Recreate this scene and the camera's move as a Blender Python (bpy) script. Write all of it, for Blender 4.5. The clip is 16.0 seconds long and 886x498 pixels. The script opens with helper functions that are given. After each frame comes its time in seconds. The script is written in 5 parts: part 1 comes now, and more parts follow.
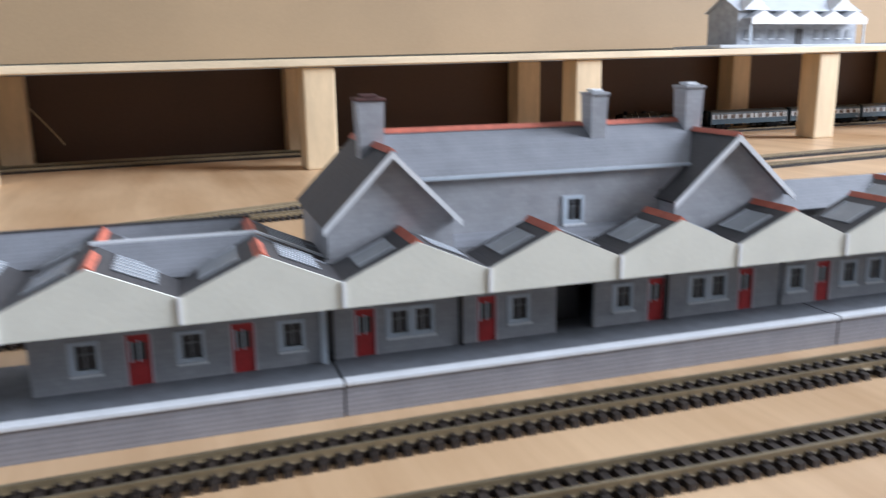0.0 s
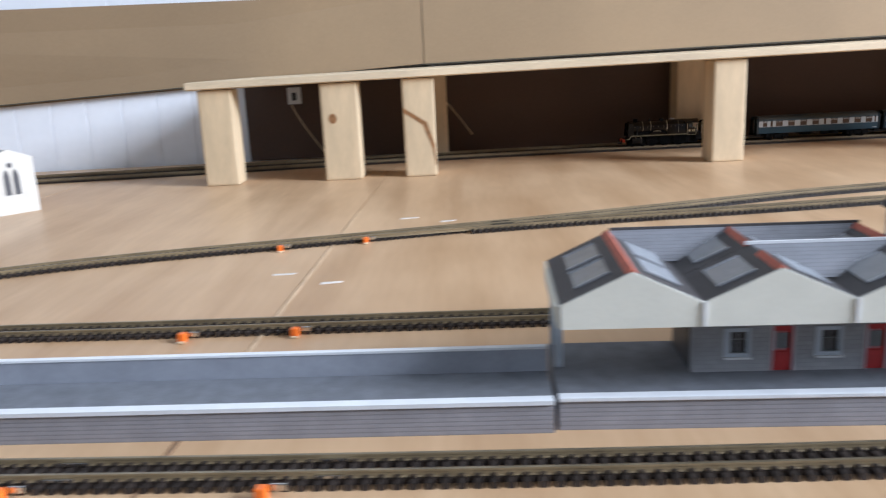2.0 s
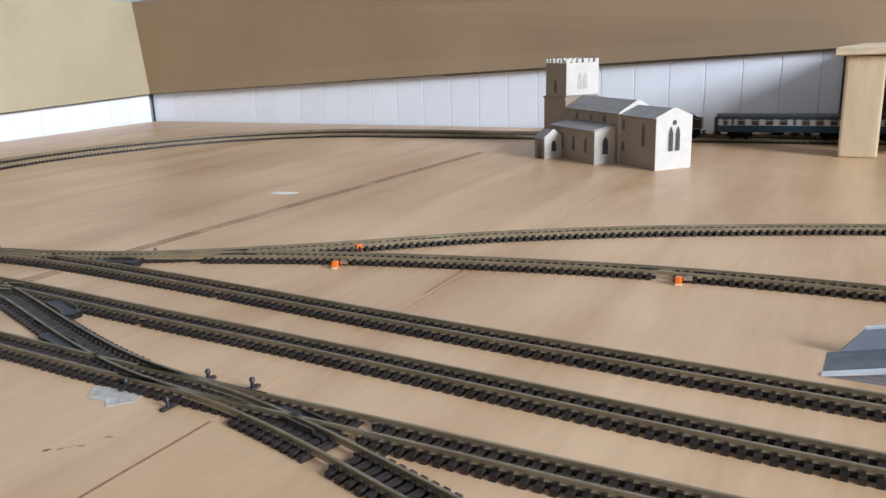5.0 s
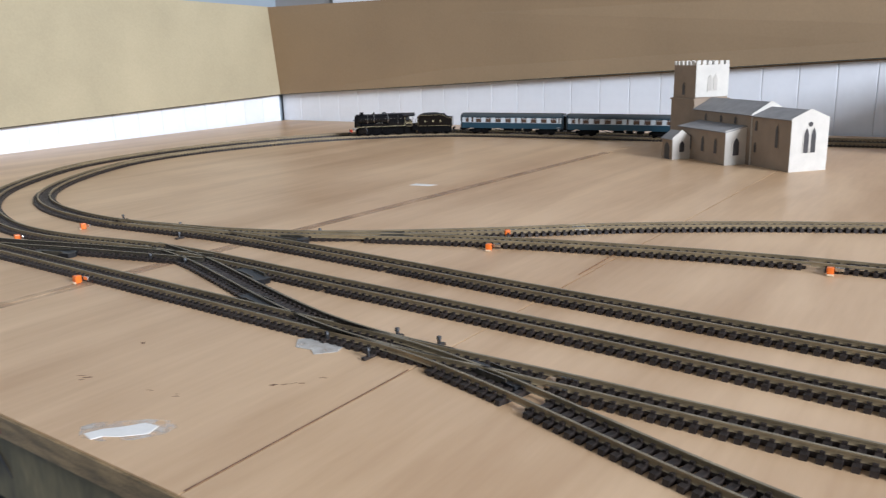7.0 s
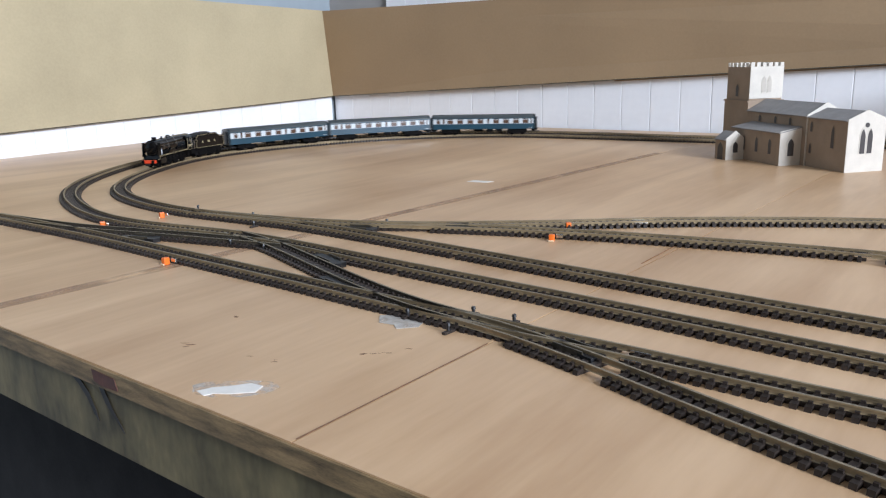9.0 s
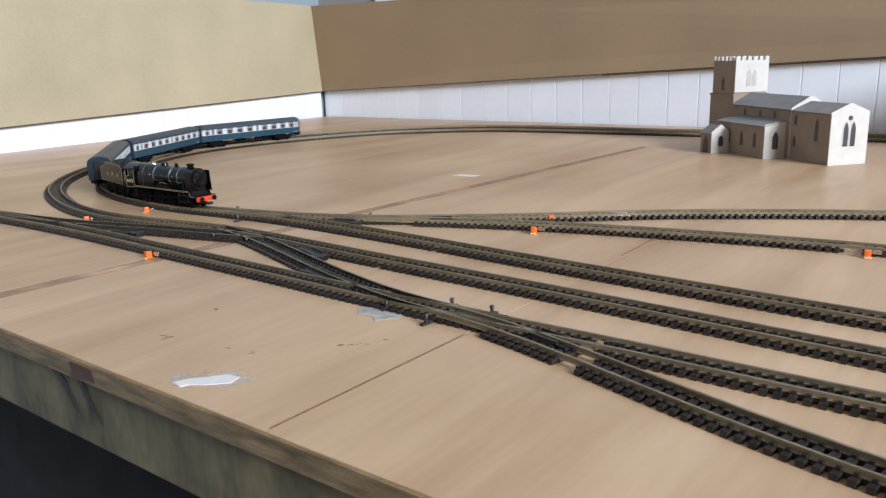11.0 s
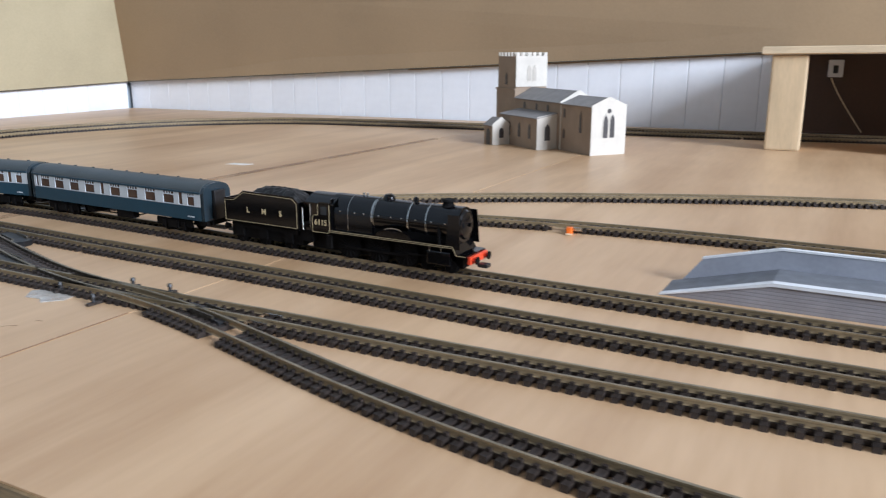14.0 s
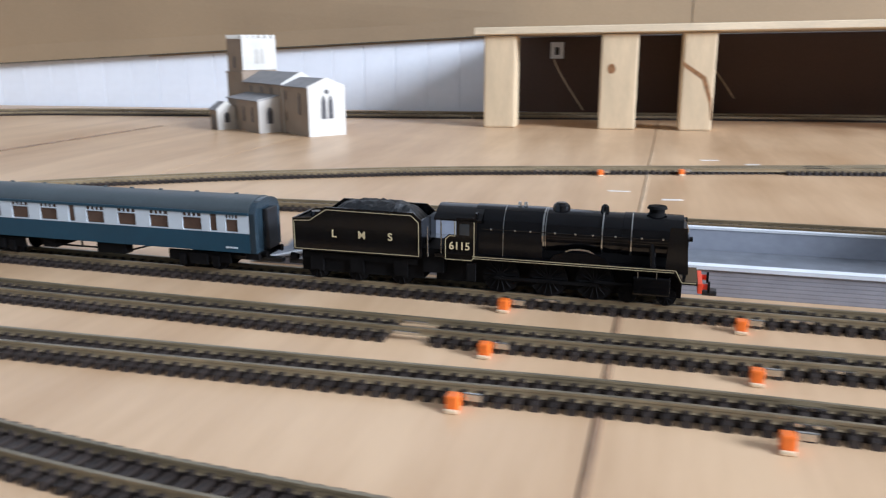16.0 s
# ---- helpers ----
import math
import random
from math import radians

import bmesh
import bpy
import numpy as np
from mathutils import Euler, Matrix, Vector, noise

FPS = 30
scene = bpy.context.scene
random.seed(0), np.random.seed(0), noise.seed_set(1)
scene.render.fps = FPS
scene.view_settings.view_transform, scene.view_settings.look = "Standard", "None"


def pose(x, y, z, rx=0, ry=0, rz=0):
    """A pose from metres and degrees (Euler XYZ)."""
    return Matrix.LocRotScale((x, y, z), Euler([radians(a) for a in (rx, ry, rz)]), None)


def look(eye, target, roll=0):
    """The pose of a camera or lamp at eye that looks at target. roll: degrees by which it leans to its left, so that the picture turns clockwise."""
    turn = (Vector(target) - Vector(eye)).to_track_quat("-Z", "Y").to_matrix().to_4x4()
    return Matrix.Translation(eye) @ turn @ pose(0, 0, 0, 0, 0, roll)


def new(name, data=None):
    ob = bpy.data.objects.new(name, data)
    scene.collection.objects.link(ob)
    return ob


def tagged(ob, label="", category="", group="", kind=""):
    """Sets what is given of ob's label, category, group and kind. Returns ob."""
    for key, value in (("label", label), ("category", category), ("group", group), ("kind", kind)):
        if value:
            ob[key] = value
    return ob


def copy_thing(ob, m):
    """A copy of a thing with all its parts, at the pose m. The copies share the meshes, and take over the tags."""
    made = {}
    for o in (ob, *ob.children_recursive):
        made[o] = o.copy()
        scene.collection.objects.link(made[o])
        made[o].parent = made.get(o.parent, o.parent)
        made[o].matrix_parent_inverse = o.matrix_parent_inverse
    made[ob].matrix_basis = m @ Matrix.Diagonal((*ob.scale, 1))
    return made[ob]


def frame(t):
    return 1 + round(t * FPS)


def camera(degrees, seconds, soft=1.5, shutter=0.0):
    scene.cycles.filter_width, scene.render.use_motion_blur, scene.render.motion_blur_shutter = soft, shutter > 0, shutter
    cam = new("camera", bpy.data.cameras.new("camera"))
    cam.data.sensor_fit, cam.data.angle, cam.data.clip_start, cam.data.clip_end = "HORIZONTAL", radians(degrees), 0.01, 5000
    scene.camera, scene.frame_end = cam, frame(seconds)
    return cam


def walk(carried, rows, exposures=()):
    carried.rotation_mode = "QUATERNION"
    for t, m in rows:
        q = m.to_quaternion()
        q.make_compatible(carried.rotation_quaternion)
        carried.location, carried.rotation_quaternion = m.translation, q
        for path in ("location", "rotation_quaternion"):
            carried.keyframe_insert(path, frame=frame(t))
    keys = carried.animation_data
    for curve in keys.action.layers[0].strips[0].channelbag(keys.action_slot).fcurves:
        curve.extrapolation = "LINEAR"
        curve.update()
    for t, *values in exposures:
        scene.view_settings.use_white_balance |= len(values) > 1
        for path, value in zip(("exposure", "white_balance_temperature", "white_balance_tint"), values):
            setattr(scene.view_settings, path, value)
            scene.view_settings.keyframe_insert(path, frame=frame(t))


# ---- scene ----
cam = camera(58.5, 16.0, 1.2, 0.5)
PATH = [
    (0, (0.099, -0.025, 0.107), (0.566, 1.867, -0.342), -0.9),
    (0.5, (0.074, -0.031, 0.123), (0.362, 1.899, -0.315), -1.6),
    (1, (0.058, -0.027, 0.117), (0.189, 1.913, -0.349), -2.2),
    (1.5, (0.024, -0.04, 0.118), (-0.056, 1.908, -0.332), -2.6),
    (2, (-0.019, -0.048, 0.123), (-0.273, 1.88, -0.345), -2.7),
    (2.2, (-0.037, -0.049, 0.124), (-0.355, 1.866, -0.359), -3.0),
    (2.5, (-0.062, -0.052, 0.124), (-0.465, 1.843, -0.372), -2.9),
    (3, (-0.105, -0.069, 0.12), (-0.677, 1.774, -0.405), -2.9),
    (3.5, (-0.149, -0.092, 0.124), (-0.877, 1.701, -0.38), -2.3),
    (4, (-0.198, -0.103, 0.123), (-1.067, 1.626, -0.381), -2.6),
    (4.2, (-0.218, -0.105, 0.121), (-1.143, 1.593, -0.388), -2.6),
    (4.5, (-0.241, -0.12, 0.128), (-1.227, 1.542, -0.388), -2.1),
    (5, (-0.269, -0.139, 0.129), (-1.346, 1.468, -0.381), -1.8),
    (5.2, (-0.27, -0.14, 0.126), (-1.354, 1.452, -0.411), -1.6),
    (7.5, (-0.279, -0.201, 0.124), (-1.588, 1.236, -0.346), -1.8),
    (8, (-0.276, -0.211, 0.124), (-1.606, 1.208, -0.342), -1.7),
    (8.5, (-0.276, -0.215, 0.121), (-1.619, 1.192, -0.347), -1.5),
    (10.8, (-0.271, -0.215, 0.118), (-1.604, 1.195, -0.367), -1.3),
    (11, (-0.269, -0.212, 0.118), (-1.598, 1.203, -0.364), -1.6),
    (11.5, (-0.266, -0.206, 0.118), (-1.561, 1.242, -0.357), -1.2),
    (12, (-0.26, -0.2, 0.117), (-1.52, 1.283, -0.346), -1.1),
    (12.5, (-0.25, -0.192, 0.116), (-1.47, 1.32, -0.357), -0.6),
    (13, (-0.236, -0.185, 0.111), (-1.413, 1.356, -0.376), -0.1),
    (13.5, (-0.222, -0.174, 0.108), (-1.339, 1.412, -0.375), 0.1),
    (14, (-0.203, -0.164, 0.106), (-1.255, 1.466, -0.38), -0.0),
    (14.5, (-0.186, -0.156, 0.103), (-1.174, 1.515, -0.376), -0.2),
    (15, (-0.163, -0.138, 0.099), (-1.052, 1.588, -0.382), -0.4),
    (15.5, (-0.14, -0.131, 0.097), (-0.942, 1.636, -0.388), -0.3),
    (16, (-0.11, -0.115, 0.093), (-0.773, 1.704, -0.409), -0.2),
]
walk(cam, [(t, look(eye, target, roll)) for t, eye, target, roll in PATH],
     [(0, 0.05, 6400, 10), (2, 0.08, 6250, 10), (3, 0.10, 6200, 10), (5, -0.05, 6500, 10), (12, -0.03, 6500, 10), (14, 0.03, 6400, 10), (16, 0.20, 6150, 10)])

# ---- world, sun and large lights ----
world = bpy.data.worlds.new("sky")
scene.world = world
world.use_nodes = True
wn = world.node_tree
sky = wn.nodes.new("ShaderNodeTexSky")
sky.sky_type, sky.sun_disc = "NISHITA", False
sky.sun_elevation, sky.sun_rotation = radians(35), radians(115)
wn.nodes["Background"].inputs["Strength"].default_value = 0.12
wn.links.new(sky.outputs["Color"], wn.nodes["Background"].inputs["Color"])

# the room stands turned against the tracks: corner behind the far left loop
ROOM = pose(-1.55, 0.815, 0, 0, 0, 8.4)
FLOOR, CEIL, ROOM_L, ROOM_D = -0.80, 2.7, 5.2, 3.8


def window_light(name, m, w, h, power, colour):
    lamp = bpy.data.lights.new(name, "AREA")
    lamp.shape, lamp.size, lamp.size_y, lamp.energy, lamp.color = "RECTANGLE", w, h, power, colour
    ob = new(name, lamp)
    ob.matrix_basis = m
    return ob


window_light("daylight_window", ROOM @ look((5.16, -2.05, 1.75), (0.6, -0.45, 0.0)), 1.6, 1.35, 352, (0.87, 0.97, 1.15))


# ---- materials ----
def mat(name, base, rough=0.6, metal=0.0, vary=0.12, scale=60.0, bump=0.15, fine=600.0, spec=0.5, stretch=(1, 1, 1), island=0.0, objrand=0.0):
    """A surface with variation at two scales, along the stretch of its grain."""
    m = bpy.data.materials.new(name)
    m.use_nodes = True
    nt = m.node_tree
    b = nt.nodes["Principled BSDF"]
    b.inputs["Roughness"].default_value, b.inputs["Metallic"].default_value = rough, metal
    b.inputs["Specular IOR Level"].default_value = spec
    tc = nt.nodes.new("ShaderNodeTexCoord")
    mp = nt.nodes.new("ShaderNodeMapping")
    mp.inputs["Scale"].default_value = stretch
    nt.links.new(tc.outputs["Object"], mp.inputs["Vector"])
    n1, n2 = nt.nodes.new("ShaderNodeTexNoise"), nt.nodes.new("ShaderNodeTexNoise")
    n1.inputs["Scale"].default_value, n1.inputs["Detail"].default_value = scale, 4
    n2.inputs["Scale"].default_value, n2.inputs["Detail"].default_value = fine, 3
    for n in (n1, n2):
        nt.links.new(mp.outputs["Vector"], n.inputs["Vector"])
    add = nt.nodes.new("ShaderNodeMath")
    add.operation = "MULTIPLY_ADD"
    add.inputs[1].default_value = 0.4
    nt.links.new(n2.outputs["Fac"], add.inputs[0])
    nt.links.new(n1.outputs["Fac"], add.inputs[2])
    src = add.outputs[0]
    if objrand or island:
        info = nt.nodes.new("ShaderNodeObjectInfo" if objrand else "ShaderNodeNewGeometry")
        mm = nt.nodes.new("ShaderNodeMath")
        mm.operation = "MULTIPLY_ADD"
        mm.inputs[1].default_value = objrand or island
        nt.links.new(info.outputs["Random" if objrand else "Random Per Island"], mm.inputs[0])
        nt.links.new(src, mm.inputs[2])
        src = mm.outputs[0]
    ramp = nt.nodes.new("ShaderNodeValToRGB")
    dark = [c * (1 - vary * 2.2) for c in base]
    lite = [min(1, c * (1 + vary * 1.6)) for c in base]
    ramp.color_ramp.elements[0].position, ramp.color_ramp.elements[0].color = 0.35, (*dark, 1)
    ramp.color_ramp.elements[1].position, ramp.color_ramp.elements[1].color = 1.0, (*lite, 1)
    nt.links.new(src, ramp.inputs["Fac"])
    nt.links.new(ramp.outputs["Color"], b.inputs["Base Color"])
    if bump:
        bp = nt.nodes.new("ShaderNodeBump")
        bp.inputs["Strength"].default_value, bp.inputs["Distance"].default_value = bump, 0.0004
        nt.links.new(n2.outputs["Fac"], bp.inputs["Height"])
        nt.links.new(bp.outputs["Normal"], b.inputs["Normal"])
    return m


def courses(name, base, joint, bw, bh, rough=0.8, offset=0.5, mortar=0.06, axis="xz", vary=0.25):
    """Printed card with stone, slate or brick courses of real size."""
    m = mat(name, base, rough, vary=0.08, scale=90, bump=0)
    nt = m.node_tree
    b = nt.nodes["Principled BSDF"]
    old = b.inputs["Base Color"].links[0].from_socket
    tc = nt.nodes.new("ShaderNodeTexCoord")
    sep, com = nt.nodes.new("ShaderNodeSeparateXYZ"), nt.nodes.new("ShaderNodeCombineXYZ")
    nt.links.new(tc.outputs["Object"], sep.inputs[0])
    nt.links.new(sep.outputs[axis[0].upper()], com.inputs["X"])
    nt.links.new(sep.outputs[axis[1].upper()], com.inputs["Y"])
    br = nt.nodes.new("ShaderNodeTexBrick")
    br.offset = offset
    for key, v in (("Scale", 1.0), ("Mortar Size", mortar * bh), ("Brick Width", bw), ("Row Height", bh), ("Bias", 0.0), ("Mortar Smooth", 0.3)):
        br.inputs[key].default_value = v
    br.inputs["Color1"].default_value = (1 - vary, 1 - vary, 1 - vary, 1)
    br.inputs["Color2"].default_value = (1 + vary, 1 + vary, 1 + vary, 1)
    br.inputs["Mortar"].default_value = (*joint, 1)
    nt.links.new(com.outputs[0], br.inputs["Vector"])
    mx = nt.nodes.new("ShaderNodeMix")
    mx.data_type, mx.blend_type = "RGBA", "MULTIPLY"
    mx.inputs["Factor"].default_value = 1.0
    nt.links.new(old, mx.inputs["A"])
    nt.links.new(br.outputs["Color"], mx.inputs["B"])
    nt.links.new(mx.outputs["Result"], b.inputs["Base Color"])
    bp = nt.nodes.new("ShaderNodeBump")
    bp.inputs["Strength"].default_value, bp.inputs["Distance"].default_value = 0.5, 0.0003
    bp.invert = True
    nt.links.new(br.outputs["Fac"], bp.inputs["Height"])
    nt.links.new(bp.outputs["Normal"], b.inputs["Normal"])
    return m


def plywood(name, a, c, rough=0.34):
    """Birch-faced ply: streaks along the grain, blotches and small knots."""
    m = bpy.data.materials.new(name)
    m.use_nodes = True
    nt = m.node_tree
    b = nt.nodes["Principled BSDF"]
    tc, mp = nt.nodes.new("ShaderNodeTexCoord"), nt.nodes.new("ShaderNodeMapping")
    rot = nt.nodes.new("ShaderNodeMapping")
    rot.inputs["Rotation"].default_value = (0, 0, radians(-6))
    mp.inputs["Scale"].default_value = (17, 1.9, 3)
    nt.links.new(tc.outputs["Object"], rot.inputs["Vector"])
    nt.links.new(rot.outputs["Vector"], mp.inputs["Vector"])
    n1 = nt.nodes.new("ShaderNodeTexNoise")
    n1.inputs["Scale"].default_value, n1.inputs["Detail"].default_value, n1.inputs["Distortion"].default_value = 1.5, 5, 0.5
    nt.links.new(mp.outputs["Vector"], n1.inputs["Vector"])
    n2 = nt.nodes.new("ShaderNodeTexNoise")
    n2.inputs["Scale"].default_value, n2.inputs["Detail"].default_value = 5.0, 3
    nt.links.new(tc.outputs["Object"], n2.inputs["Vector"])
    n3 = nt.nodes.new("ShaderNodeTexNoise")
    n3.inputs["Scale"].default_value, n3.inputs["Detail"].default_value = 14, 5
    nt.links.new(mp.outputs["Vector"], n3.inputs["Vector"])
    ad = nt.nodes.new("ShaderNodeMath")
    ad.operation = "MULTIPLY_ADD"
    ad.inputs[1].default_value = 0.9
    nt.links.new(n2.outputs["Fac"], ad.inputs[0])
    nt.links.new(n1.outputs["Fac"], ad.inputs[2])
    a2 = nt.nodes.new("ShaderNodeMath")
    a2.operation = "MULTIPLY_ADD"
    a2.inputs[1].default_value = 0.28
    nt.links.new(n3.outputs["Fac"], a2.inputs[0])
    nt.links.new(ad.outputs[0], a2.inputs[2])
    ramp = nt.nodes.new("ShaderNodeValToRGB")
    e = ramp.color_ramp.elements
    e[0].position, e[0].color = 0.43, (*a, 1)
    e[1].position, e[1].color = 0.77, (*c, 1)
    mid = e.new(0.61)
    mid.color = (*[0.5 * p + 0.5 * q for p, q in zip(a, c)], 1)
    nm = nt.nodes.new("ShaderNodeMath")
    nm.operation = "MULTIPLY"
    nm.inputs[1].default_value = 0.59
    nt.links.new(a2.outputs[0], nm.inputs[0])
    nt.links.new(nm.outputs[0], ramp.inputs["Fac"])
    nt.links.new(ramp.outputs["Color"], b.inputs["Base Color"])
    b.inputs["Roughness"].default_value = rough
    b.inputs["Specular IOR Level"].default_value = 0.45
    bp = nt.nodes.new("ShaderNodeBump")
    bp.inputs["Strength"].default_value, bp.inputs["Distance"].default_value = 0.12, 0.0003
    nt.links.new(n3.outputs["Fac"], bp.inputs["Height"])
    nt.links.new(bp.outputs["Normal"], b.inputs["Normal"])
    return m


PLY = plywood("ply_top", (0.41, 0.236, 0.116), (0.635, 0.423, 0.246), 0.38)
PLY_EDGE = mat("ply_edge", (0.25, 0.165, 0.078), 0.6, vary=0.38, scale=55, stretch=(1, 1, 6))
FASCIA = mat("stained_board", (0.17, 0.135, 0.066), 0.6, vary=0.40, scale=26, fine=150, stretch=(1.6, 1, 0.7), bump=0.3)
STAIN_D = mat("dark_drip", (0.022, 0.014, 0.008), 0.5, vary=0.3, scale=60)
STAIN_R = mat("red_brown_stain", (0.10, 0.026, 0.012), 0.5, vary=0.35, scale=60)
STAIN = mat("joint_stain", (0.40, 0.245, 0.15), 0.45, vary=0.2, scale=30)
PINE = mat("pine", (0.66, 0.50, 0.31), 0.55, vary=0.14, scale=12, fine=160, stretch=(5, 5, 0.6), bump=0.1)
PINE_SHELF = mat("pine_edge", (0.68, 0.54, 0.36), 0.55, vary=0.12, scale=10, fine=150, stretch=(0.6, 5, 5), bump=0.1)
KNOT = mat("knot", (0.28, 0.13, 0.05), 0.55, vary=0.3, scale=200)
CARD = mat("brown_card", (0.325, 0.222, 0.125), 0.75, vary=0.07, scale=5, fine=300, bump=0.1)
# buff hue of its own; window light on it adds to the paleness
BUFF_CARD_LIT = mat("buff_card_lit", (0.45, 0.375, 0.235), 0.8, vary=0.07, scale=8, fine=300, bump=0.1)
SHADOW_GAP = mat("shadow_gap", (0.07, 0.06, 0.04), 0.8, vary=0.2)
HARDBOARD = mat("hardboard", (0.085, 0.046, 0.028), 0.6, vary=0.12, scale=6, fine=250)
CLAD = mat("white_cladding", (0.85, 0.86, 0.88), 0.35, vary=0.04, scale=7, fine=90, bump=0.05, objrand=0.25)
# for the unseen front wall: dark, to hold down bounced light
DARKWALL = mat("bounce_cut_dark", (0.16, 0.14, 0.12), 0.8, vary=0.1, scale=4, fine=60)
BLUEWALL = mat("grey_blue_wall", (0.30, 0.345, 0.375), 0.8, vary=0.05, scale=4, fine=60)
PLASTER = mat("plaster", (0.36, 0.34, 0.32), 0.85, vary=0.05, scale=4, fine=60)
# unseen ceiling, its tone lowered to weaken the ambient light
CEILING = mat("ceiling_paint", (0.36, 0.35, 0.34), 0.9, vary=0.04, scale=4, fine=60)
CARPET_VOID = mat("carpet_and_void", (0.016, 0.014, 0.014), 0.95, vary=0.3, scale=40, fine=500)
RAIL = mat("rail", (0.27, 0.200, 0.112), 0.52, 0.12, vary=0.18, scale=50, fine=400)
SLEEPER = mat("sleeper_plastic", (0.028, 0.0205, 0.0168), 0.5, vary=0.35, scale=300, objrand=0.25, spec=0.35)
HEAD = mat("worn_rail_head", (0.25, 0.205, 0.135), 0.38, 0.6, vary=0.2, scale=80)
RAIL_D = mat("turnout_rail", (0.10, 0.085, 0.062), 0.36, 0.5, vary=0.3, scale=60, fine=400)
BLACKP = mat("black_plastic", (0.012, 0.012, 0.013), 0.4, vary=0.2, scale=300)
STEEL = mat("bright_steel", (0.62, 0.62, 0.6), 0.25, 1.0, vary=0.1, scale=300)
ORANGE = mat("orange_plastic", (0.85, 0.17, 0.02), 0.4, vary=0.08, scale=300)
TAPE = mat("clear_tape", (0.62, 0.58, 0.52), 0.15, vary=0.06, scale=100)
WHITE_SMEAR = mat("white_smear", (0.78, 0.74, 0.68), 0.35, vary=0.05, scale=80)
HALO = mat("glare_haze", (0.70, 0.64, 0.56), 0.5, vary=0.08, scale=60)
for m_, mean, k, size in ((HALO, -0.95, 2.2, 140), (TAPE, 0.0, 1.15, 140), (STAIN, -0.22, 0.95, 22)):
    nt_ = m_.node_tree
    no_, ma_ = nt_.nodes.new("ShaderNodeTexNoise"), nt_.nodes.new("ShaderNodeMath")
    no_.inputs["Scale"].default_value, no_.inputs["Detail"].default_value = size, 4
    ma_.operation, ma_.use_clamp = "MULTIPLY_ADD", True
    ma_.inputs[1].default_value, ma_.inputs[2].default_value = k, mean
    nt_.links.new(nt_.nodes.new("ShaderNodeTexCoord").outputs["Object"], no_.inputs["Vector"])
    nt_.links.new(no_.outputs["Fac"], ma_.inputs[0])
    nt_.links.new(ma_.outputs[0], nt_.nodes["Principled BSDF"].inputs["Alpha"])
MARK = mat("scuff", (0.20, 0.10, 0.05), 0.6, vary=0.3, scale=200)
JOINT = mat("joint_filler", (0.66, 0.47, 0.29), 0.5, vary=0.15, scale=40)
PALE = mat("bare_strip", (0.74, 0.56, 0.36), 0.5, vary=0.1, scale=40)
# one church card in two tones: light and shade put in the colour
CHURCH_SHADE = mat("church_card_shaded", (0.305, 0.226, 0.16), 0.8, vary=0.08, scale=60, fine=700)
CHURCH_LIT = mat("church_card_lit", (0.60, 0.56, 0.49), 0.75, vary=0.05, scale=80)
GREYWIN = mat("blind_tracery", (0.47, 0.43, 0.37), 0.75, vary=0.06, scale=80)
LEAD = mat("church_roof", (0.25, 0.235, 0.225), 0.7, vary=0.1, scale=90)
DARKWIN = mat("dark_opening_and_shade", (0.05, 0.045, 0.045), 0.4, vary=0.2)
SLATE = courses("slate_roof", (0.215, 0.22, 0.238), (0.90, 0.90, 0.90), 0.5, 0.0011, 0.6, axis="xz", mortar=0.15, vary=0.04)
# darker copy of the slate, with the shade of side slopes in its colour
SLATE_SHADE = courses("slate_shaded", (0.064, 0.060, 0.061), (0.8, 0.8, 0.8), 0.004, 0.0012, 0.6, axis="yz", vary=0.06)
BRICK = courses("grey_stone", (0.365, 0.366, 0.38), (0.88, 0.88, 0.89), 0.0036, 0.0016, axis="xz", vary=0.05)
BRICK_V = courses("grey_stone_end", (0.365, 0.366, 0.38), (0.88, 0.88, 0.89), 0.0036, 0.0016, axis="yz", vary=0.05)
PFACE = courses("platform_brick", (0.285, 0.275, 0.29), (0.78, 0.78, 0.80), 0.6, 0.0016, axis="xz", mortar=0.16, vary=0.02)
TARMAC = mat("platform_top", (0.16, 0.168, 0.185), 0.75, vary=0.12, scale=150, fine=1200)
PWALL = mat("platform_wall", (0.31, 0.325, 0.365), 0.75, vary=0.1, scale=60, fine=500)
EDGE_W = mat("white_edge", (0.74, 0.75, 0.76), 0.6, vary=0.05, scale=80)
CANOPY = mat("cream_card", (0.72, 0.71, 0.62), 0.7, vary=0.04, scale=60)
TERRA = mat("terracotta_ridge", (0.50, 0.13, 0.08), 0.65, vary=0.15, scale=200)
DARKCAP = mat("dark_red_clay", (0.085, 0.03, 0.025), 0.6, vary=0.25, scale=200)
GLAZE = mat("roof_light", (0.30, 0.31, 0.32), 0.25, vary=0.08, scale=100)
BAR_W = mat("white_bar", (0.78, 0.79, 0.8), 0.5, vary=0.03)
FRAME_B = mat("pale_blue_frame", (0.52, 0.58, 0.64), 0.5, vary=0.05)
PINK = mat("pale_pink_frame", (0.60, 0.50, 0.53), 0.55, vary=0.06)
REDDOOR = mat("red_door", (0.50, 0.035, 0.035), 0.5, vary=0.12, scale=200)
LOCO = mat("black_enamel", (0.003, 0.003, 0.0034), 0.13, vary=0.3, scale=150, bump=0.03, spec=0.4)
CHASSIS = mat("chassis_black", (0.005, 0.0045, 0.0045), 0.75, vary=0.3, scale=200, spec=0.1)
GOLD = mat("gold_transfer", (0.66, 0.53, 0.30), 0.45, vary=0.04)
LINING = mat("straw_lining", (0.47, 0.38, 0.22), 0.5, vary=0.05)
BEAM = mat("red_beam", (0.75, 0.07, 0.025), 0.4, vary=0.08)
